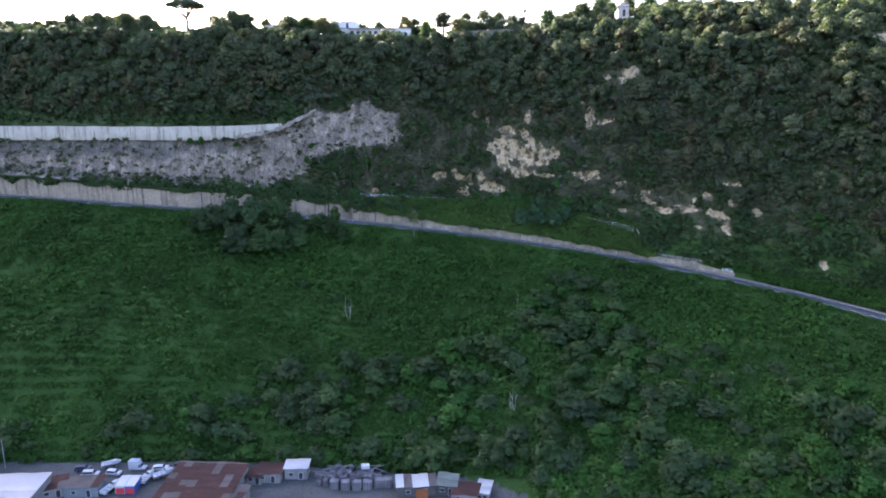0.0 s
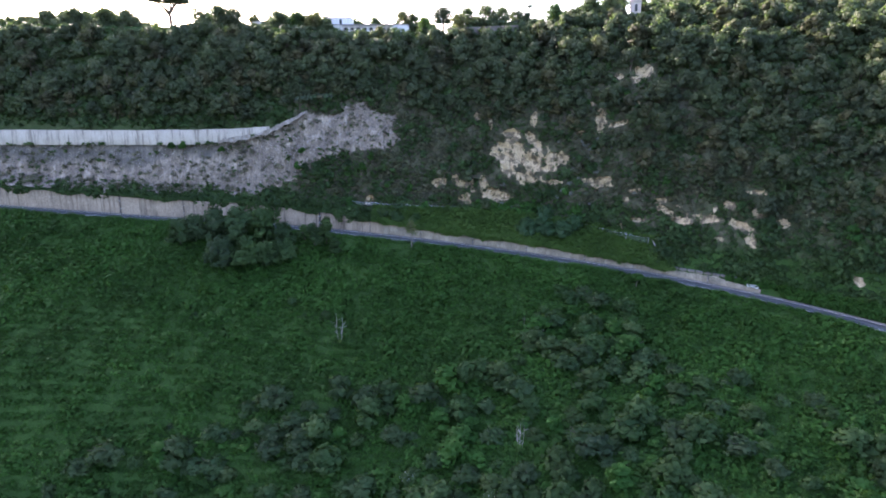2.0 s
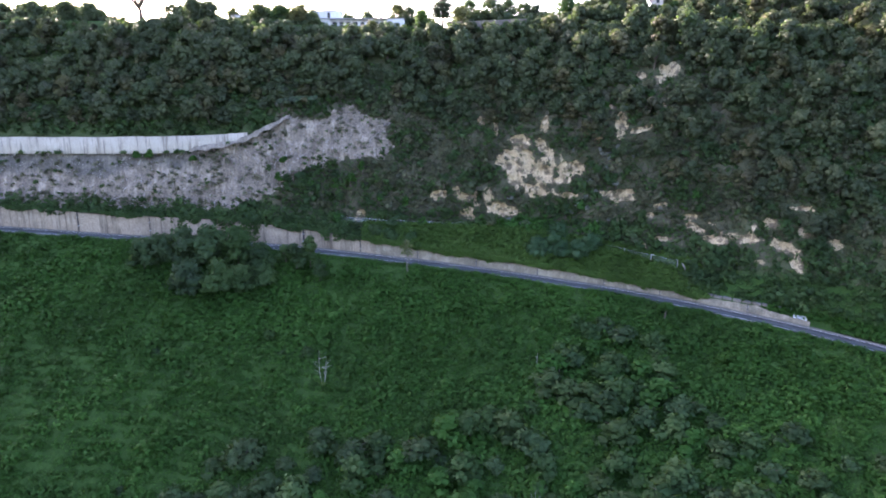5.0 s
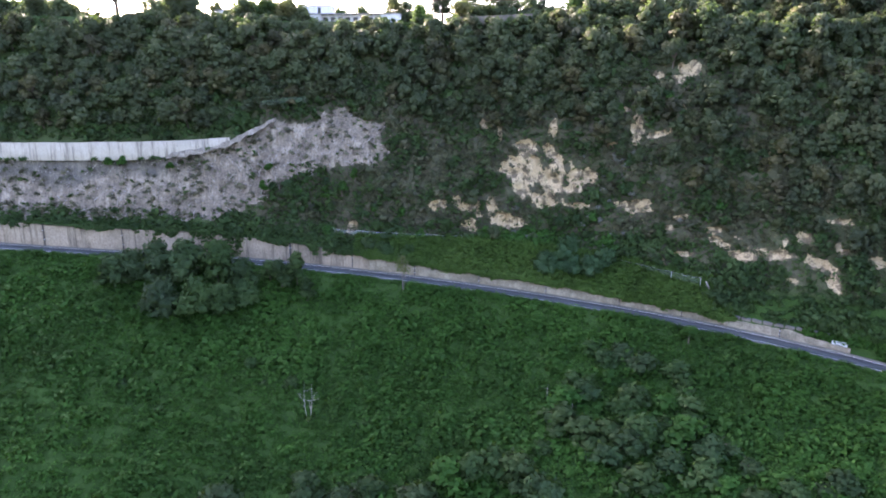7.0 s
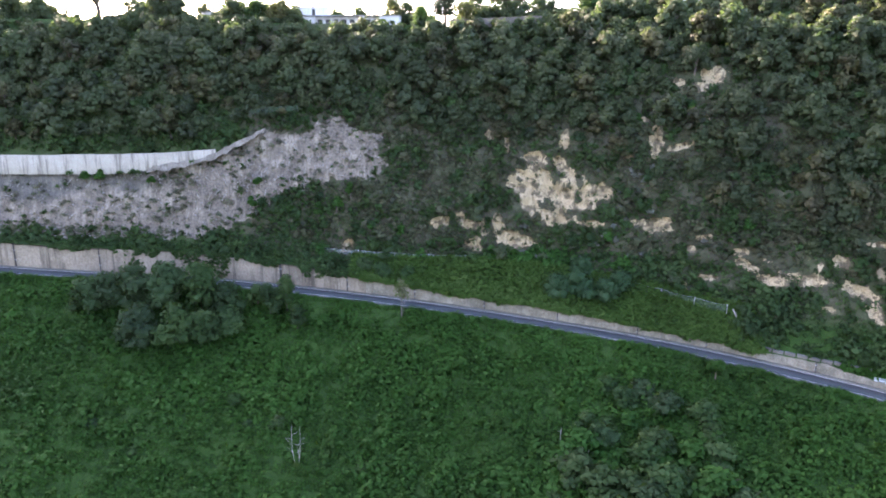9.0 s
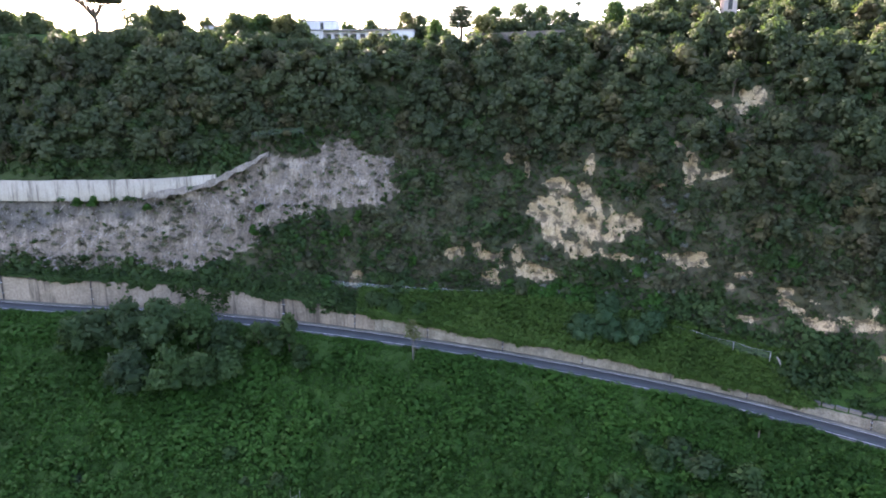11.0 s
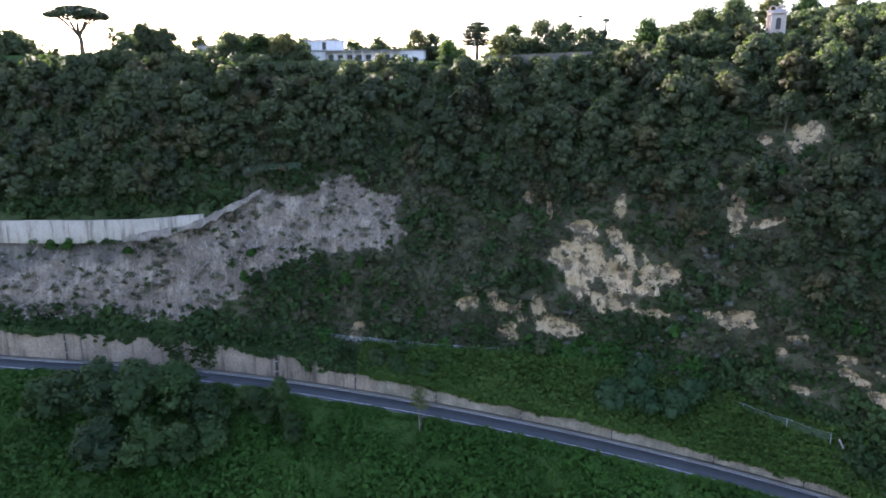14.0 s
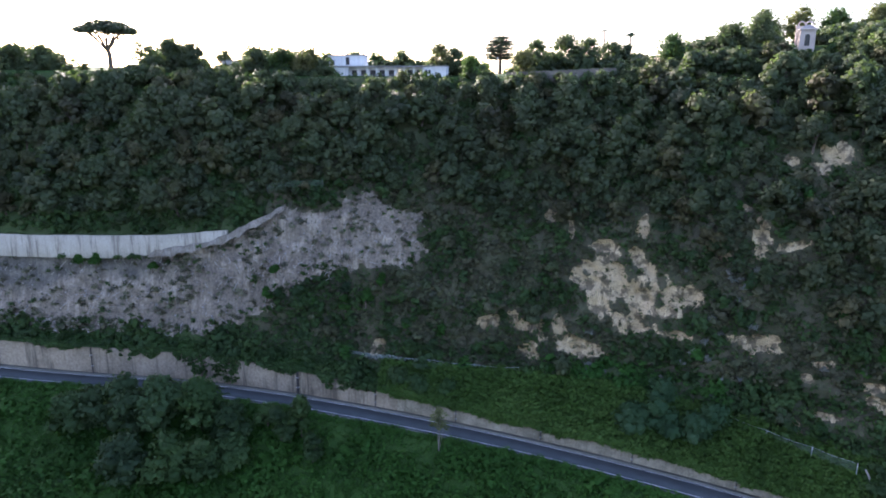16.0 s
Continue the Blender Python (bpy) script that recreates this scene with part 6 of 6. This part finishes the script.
def sheeted(w, l, rise, sheets, mat_list, parent, z, pitch_to="back"):
    """A roof of overlapping corrugated sheets, each a part, sloping to one side."""
    n, m = sheets
    for i in range(n):
        for j in range(m):
            x0, x1 = -w / 2 + w * i / n, -w / 2 + w * (i + 1) / n
            y0, y1 = -l / 2 + l * j / m, -l / 2 + l * (j + 1) / m + 0.15
            cols = []
            lift, slip = rng.uniform(0, 0.07), rng.uniform(-0.25, 0.25)
            for a in np.linspace(x0, x1 + 0.05, 13):
                wave = 0.04 * math.cos(a * 2 * math.pi / 0.66)
                cols.append([(a, y, z + rise * (y + l / 2) / l + wave - 0.03 * j + lift) for y in (y0 - slip, y1 - slip)])
            top = np.array(cols)
            low = top[:, ::-1] - (0, 0, 0.05)
            v, q = sheet(np.concatenate([top, low, top[:, :1]], 1))
            part("roof_sheet", mesh_from("roof_sheet", v, q, mat_list[int(rng.integers(0, len(mat_list)))]), RUST, parent)


def shed(x, y, w, l, h, turn, wall, roofs, sheets, label, rise=0.5, door=True, name="shed"):
    ob = thing(name, pose(x, y, Y0, 0, 0, turn), label, "shed", "yard sheds")
    for nm, b in (("front_wall", (-w / 2, w / 2, -l / 2, -l / 2 + 0.2, 0, h)), ("back_wall", (-w / 2, w / 2, l / 2 - 0.2, l / 2, 0, h + rise)),
                  ("side_wall", (-w / 2, -w / 2 + 0.2, -l / 2 + 0.2, l / 2 - 0.2, 0, h)), ("side_wall", (w / 2 - 0.2, w / 2, -l / 2 + 0.2, l / 2 - 0.2, 0, h))):
        part(nm, boxed(*b), wall, ob)
    sheeted(w + 0.7, l + 0.7, rise, sheets, roofs, ob, h + 0.08)
    if door:
        opening(ob, w * 0.22, 0.05, 1.0, 2.0, -l / 2, "door")
        opening(ob, -w * 0.22, 1.0, 1.1, 0.9, -l / 2)
    return ob


shed(-112, 153, 21, 15, 4.6, 4, SHEDWALL, [TIN], (7, 2), "large shed with a smooth white tin roof", 0.4, name="white_roofed_shed")
shed(-124, 163, 9, 8, 4.0, 4, SHEDWALL, [TIN], (3, 1), "shed with a pale tin roof behind the large one", 0.3)
shed(-62, 159.5, 18.5, 16, 3.6, -3, SHEDWALL, [RUST, RUST, RUST, RUST, GREYTIN], (9, 6), "long shed under patched rusty tin sheets", 0.9, name="rusty_shed")
shed(-53.5, 153.5, 7, 9, 3.2, -10, SHEDWALL, [GREYTIN, GREYTIN, RUST], (4, 3), "lean-to with grey tin sheets", 0.5)
shed(-93, 160.5, 8.5, 5, 2.7, 3, BLUEWALL, [GREYTIN, RUST], (4, 1), "pale blue hut with a brown roof", 0.2, name="blue_hut")
shed(-101, 160.5, 6, 6, 2.4, 20, SHEDWALL, [GREYTIN, RUST], (3, 2), "low dark lean-to beside the hut", 0.4)
shed(-46.5, 167, 6.5, 4.5, 2.7, -4, SHEDWALL, [RUST, GREYTIN], (3, 1), "white hut with a dark roof", 0.3, name="white_hut")
shed(-39.5, 168.5, 6, 4, 3.2, 0, SHEDWALL, [TIN, GREYTIN], (2, 1), "open white block shelter", 0.2)
shed(-50, 166, 4, 4, 2.2, -4, SHEDWALL, [RUST], (2, 1), "small hut with a brown roof", 0.3)
shed(-7, 161, 10, 5, 2.8, 6, GREYTIN, [GREYTIN, TIN], (5, 1), "grey tin shed with a pale roof", 0.3)
shed(1.2, 161.5, 5, 5, 2.8, -8, GREYTIN, [GREENTIN], (2, 2), "tin shed with a green roof", 0.4)
shed(5.8, 157.5, 6.5, 5, 2.6, -12, SHEDWALL, [GREYTIN, RUST], (3, 1), "brown tin shed at the yard's end", 0.3)
shed(10.5, 158.5, 3.2, 5, 2.6, -14, SHEDWALL, [TIN], (1, 2), "narrow shed with a white tin roof", 0.3)
ob = thing("orange_panel", pose(-5.4, 157.6, Y0, 0, 0, 6), "rusty orange sheet leaning on the tin shed", "panel")
part("sheet", boxed(-1.6, 1.6, -0.1, 0.1, 0, 2.6, 0.03), ORANGE, ob)


def car(x, y, turn, paint, label, length=4.3, height=1.5, van=False):
    """A car: lower body, cabin with glass, four wheels, lamps and bumpers."""
    ob = thing("van" if van else "car", pose(x, y, Y0, 0, 0, turn), label, "van" if van else "car", "parked cars")
    w, L = 0.86, length / 2
    part("body", boxed(-L, L, -w, w, 0.32, 0.95 if not van else 1.0, 0.14), paint, ob)
    bm = bmesh.new()
    x0, x1, t0, t1 = (-L + 0.15, L * 0.55, -L + 0.35, L * 0.2) if not van else (-L + 0.05, L * 0.45, -L + 0.1, L * 0.42)
    lo = [bm.verts.new(p) for p in ((x0, -w + 0.06, 0.93), (x1, -w + 0.06, 0.93), (x1, w - 0.06, 0.93), (x0, w - 0.06, 0.93))]
    hi = [bm.verts.new(p) for p in ((t0, -w + 0.2, height), (t1, -w + 0.2, height), (t1, w - 0.2, height), (t0, w - 0.2, height))]
    for i in range(4):
        bm.faces.new((lo[i], lo[(i + 1) % 4], hi[(i + 1) % 4], hi[i]))
    bm.faces.new(hi)
    bm.faces.new(lo[::-1])
    bmesh.ops.bevel(bm, geom=bm.edges[:], offset=0.06, segments=2, affect="EDGES")
    cab = part("cabin", bm, paint, ob)
    for s in (-1, 1):
        bm = bmesh.new()
        a = [(x0 + 0.25, s * (w - 0.055), 1.0), (x1 - 0.2, s * (w - 0.055), 1.0), (t1 - 0.05, s * (w - 0.19), height - 0.1), (t0 + 0.12, s * (w - 0.19), height - 0.1)]
        f = [bm.verts.new((p[0], p[1] + s * 0.02, p[2])) for p in a]
        b = [bm.verts.new((p[0], p[1] - s * 0.05, p[2])) for p in a]
        bm.faces.new(f)
        for i in range(4):
            bm.faces.new((f[i], b[i], b[(i + 1) % 4], f[(i + 1) % 4]))
        part("side_window", bm, DARKGLASS, cab)
    bm = bmesh.new()
    a = [(x1 + 0.02, -w + 0.18, 0.98), (x1 + 0.02, w - 0.18, 0.98), (t1 + 0.08, w - 0.28, height - 0.08), (t1 + 0.08, -w + 0.28, height - 0.08)]
    f = [bm.verts.new(p) for p in a]
    b = [bm.verts.new((p[0] - 0.06, p[1], p[2] - 0.03)) for p in a]
    bm.faces.new(f)
    for i in range(4):
        bm.faces.new((f[i], b[i], b[(i + 1) % 4], f[(i + 1) % 4]))
    part("windscreen", bm, DARKGLASS, cab)
    for sx in (-1, 1):
        for sy in (-1, 1):
            bm = bmesh.new()
            bmesh.ops.create_cone(bm, cap_ends=True, segments=14, radius1=0.33, radius2=0.33, depth=0.2, matrix=pose(sx * L * 0.62, sy * (w - 0.06), 0.33, 90, 0, 0))
            wheel = part("wheel", bm, TYRE, ob)
            bm = bmesh.new()
            bmesh.ops.create_cone(bm, cap_ends=True, segments=12, radius1=0.19, radius2=0.17, depth=0.24, matrix=pose(sx * L * 0.62, sy * (w - 0.055), 0.33, 90, 0, 0))
            part("rim", bm, STEEL, wheel)
    for sy in (-0.6, 0.6):
        part("headlight", boxed(L - 0.06, L + 0.02, sy - 0.16, sy + 0.16, 0.62, 0.78, 0.02), TIN, ob)
    part("bumper", boxed(L - 0.05, L + 0.09, -w + 0.05, w - 0.05, 0.34, 0.52, 0.03), PIPE, ob)
    return ob


car(-95.5, 168.3, 4, CARWHITE, "white estate car parked in the yard", 4.6, 1.6)
car(-89.5, 168.8, -6, CARWHITE, "white hatchback parked in the yard", 4.0, 1.5)
car(-77.8, 171.2, 12, CARWHITE, "white saloon car parked by the bank", 4.3, 1.45)
car(-99, 171.0, 8, CARDARK, "dark car parked under the bank", 4.3, 1.45)
car(-72.5, 172.8, 10, CARDARK, "dark grey car parked beside the rusty shed", 4.4, 1.5)
v = car(-84.0, 171.5, -3, CARWHITE, "white box van parked by the bank", 4.6, 1.9, True)
part("box_body", boxed(-2.3, 0.55, -0.95, 0.95, 0.95, 2.75, 0.05), TIN, v, "tall white load box")
part("load_rim", boxed(-2.35, 0.6, -1.0, 1.0, 2.68, 2.8, 0.02), GREYBAR, v)


def boat(x, y, turn, length, label, paint=CARWHITE):
    """A small motor boat on blocks: flared hull, deck, cabin and seats."""
    ob = thing("boat", pose(x, y, Y0 + 0.5, 0, 0, turn), label, "boat", "stored boats")
    n = 12
    cols = []
    for i in range(n + 1):
        u = i / n
        half = 1.15 * (1 - max(0, (u - 0.45) / 0.55) ** 2.2) + 0.02
        keel = 0.05 + 0.55 * max(0, (u - 0.6) / 0.4) ** 2
        xx = -length / 2 + length * u
        top = 0.95 + 0.25 * u ** 2
        cols.append([(xx, -half, top), (xx, -half * 0.85, 0.45 + keel * 0.5), (xx, 0, keel), (xx, half * 0.85, 0.45 + keel * 0.5), (xx, half, top), (xx, half - 0.14, top), (xx, half * 0.6, 0.65), (xx, -half * 0.6, 0.65), (xx, -half + min(0.14, half), top), (xx, -half, top)])
    part("hull", mesh_from("hull", *sheet(cols), paint), paint, ob)
    part("transom", boxed(-length / 2 - 0.03, -length / 2 + 0.05, -1.05, 1.05, 0.15, 0.95, 0.02), paint, ob)
    part("cabin", boxed(length * 0.02, length * 0.3, -0.62, 0.62, 0.65, 1.5, 0.14), paint, ob)
    part("windscreen", boxed(-0.06, 0.03, -0.6, 0.6, 1.3, 1.75, 0.02), DARKGLASS, ob)
    for q in (-0.32, -0.15):
        part("seat", boxed(length * q - 0.2, length * q + 0.2, -0.75, 0.75, 0.6, 0.85, 0.05), GREYBAR, ob)
    for q in (-0.3, 0.25):
        part("block", boxed(length * q - 0.25, length * q + 0.25, -0.5, 0.5, -0.5, 0.22), TIMBER, ob)


boat(-86.5, 161.5, 72, 6.5, "white motor boat stored on blocks")
boat(-79.2, 166.3, 80, 5.6, "white motor boat stored on blocks beside the truck")
boat(-75.2, 168.0, 40, 6.2, "white open boat stored on blocks", TIN)
boat(-92, 172.8, 25, 5.0, "pale boat lying by the bank", TIN)
for x, paint in ((-83.6, TIN), (-81.0, CARBLUE)):
    ob = thing("lorry_box", pose(x, 161.8, Y0, 0, 0, 4), "white-topped container box on the yard" if paint is TIN else "blue container box with a white top", "container", "containers")
    part("body", boxed(-1.2, 1.2, -2.6, 2.6, 0.15, 2.4, 0.05), paint, ob)
    part("lid", boxed(-1.25, 1.25, -2.65, 2.65, 2.4, 2.56, 0.03), TIN, ob)
    for s in (-0.9, 0.9):
        part("skid", boxed(s - 0.12, s + 0.12, -2.5, 2.5, 0, 0.15), TIMBER, ob)
    part("end_door", boxed(-1.05, 1.05, -2.66, -2.58, 0.3, 1.9), REDPAINT, ob, "red end door")


def pallet_stack(m, levels, label):
    """A stack of timber pallets: each pallet's boards and bearers are one part."""
    ob = thing("pallet_stack", m, label, "pallets", "pallet stacks")
    for k in range(levels):
        bm = bmesh.new()
        jx, jy = rng.uniform(-0.08, 0.08, 2)
        for b in (-0.5, 0.0, 0.5):
            box(bm, -0.6 + jx, 0.6 + jx, b - 0.05 + jy, b + 0.05 + jy, k * 0.16, k * 0.16 + 0.1)
        for i in range(6):
            xx = -0.6 + i * 0.22
            box(bm, xx + jx, xx + 0.11 + jx, -0.6 + jy, 0.6 + jy, k * 0.16 + 0.101, k * 0.16 + 0.14)
        part("pallet", bm, TIMBER, ob)
    return ob


def build_pallets():
    protos = [pallet_stack(pose(-33.0 + 2 * i, 163.8, Y0), (8, 11, 14)[i], "stack of weathered grey timber pallets") for i in range(3)]
    for _ in range(34):
        x, y = rng.uniform(-34.5, -16.5), rng.uniform(163.5, 171)
        if y > 166 + 5 * math.sin((x + 36) * 0.16):
            continue
        copy_thing(protos[int(rng.integers(0, 3))], pose(x, y, Y0, 0, 0, rng.uniform(-12, 12)))
    for i in range(26):
        x, y = rng.uniform(-34, -16), rng.uniform(164, 170.5)
        ob = thing("loose_beam", pose(x, y, Y0 + 2.3, rng.uniform(-5, 5), rng.uniform(-8, 8), rng.uniform(-40, 70)), "long grey timber beam lying on the pallets", "beam", "loose beams")
        part("beam", boxed(-2.2, 2.2, -0.09, 0.09, -0.07, 0.07, 0.01), TIMBER, ob)
    for i, (x, y) in enumerate(((-28.5, 162.2), (-25.6, 162.0), (-22.6, 161.9), (-19.8, 162.1), (-14.6, 163.2), (-16.8, 163.0))):
        ob = thing("crate", pose(x, y, Y0, 0, 0, rng.uniform(-6, 6)), "tall grey timber crate standing in the yard", "crate", "crates")
        part("box", boxed(-1.1, 1.1, -0.9, 0.9, 0.1, 2.3, 0.03), TIMBER, ob)
        for s in (-0.8, 0.0, 0.8):
            part("batten", boxed(s - 0.08, s + 0.08, -0.96, -0.9, 0.1, 2.3), GREYTIN, ob)
        part("base", boxed(-1.15, 1.15, -0.95, 0.95, 0, 0.1), TIMBER, ob)
    ob = thing("white_tank", pose(-21, 168.5, Y0, 0, 0, 8), "white plastic tank on a stand among the pallets", "tank")
    part("stand", boxed(-1, 1, -0.7, 0.7, 0, 2.2), TIMBER, ob)
    part("tank", boxed(-1.1, 1.1, -0.8, 0.8, 2.2, 3.2, 0.15), TIN, ob)


build_pallets()
ob = thing("yard_pole", pose(-121, 172, Y0), "thin grey pole at the yard's edge", "pole")
bm = bmesh.new()
tube(bm, [(0, 0, -0.3), (0, 0, 8.5)], [0.1, 0.06], 6)
part("shaft", bm, STEEL, ob)
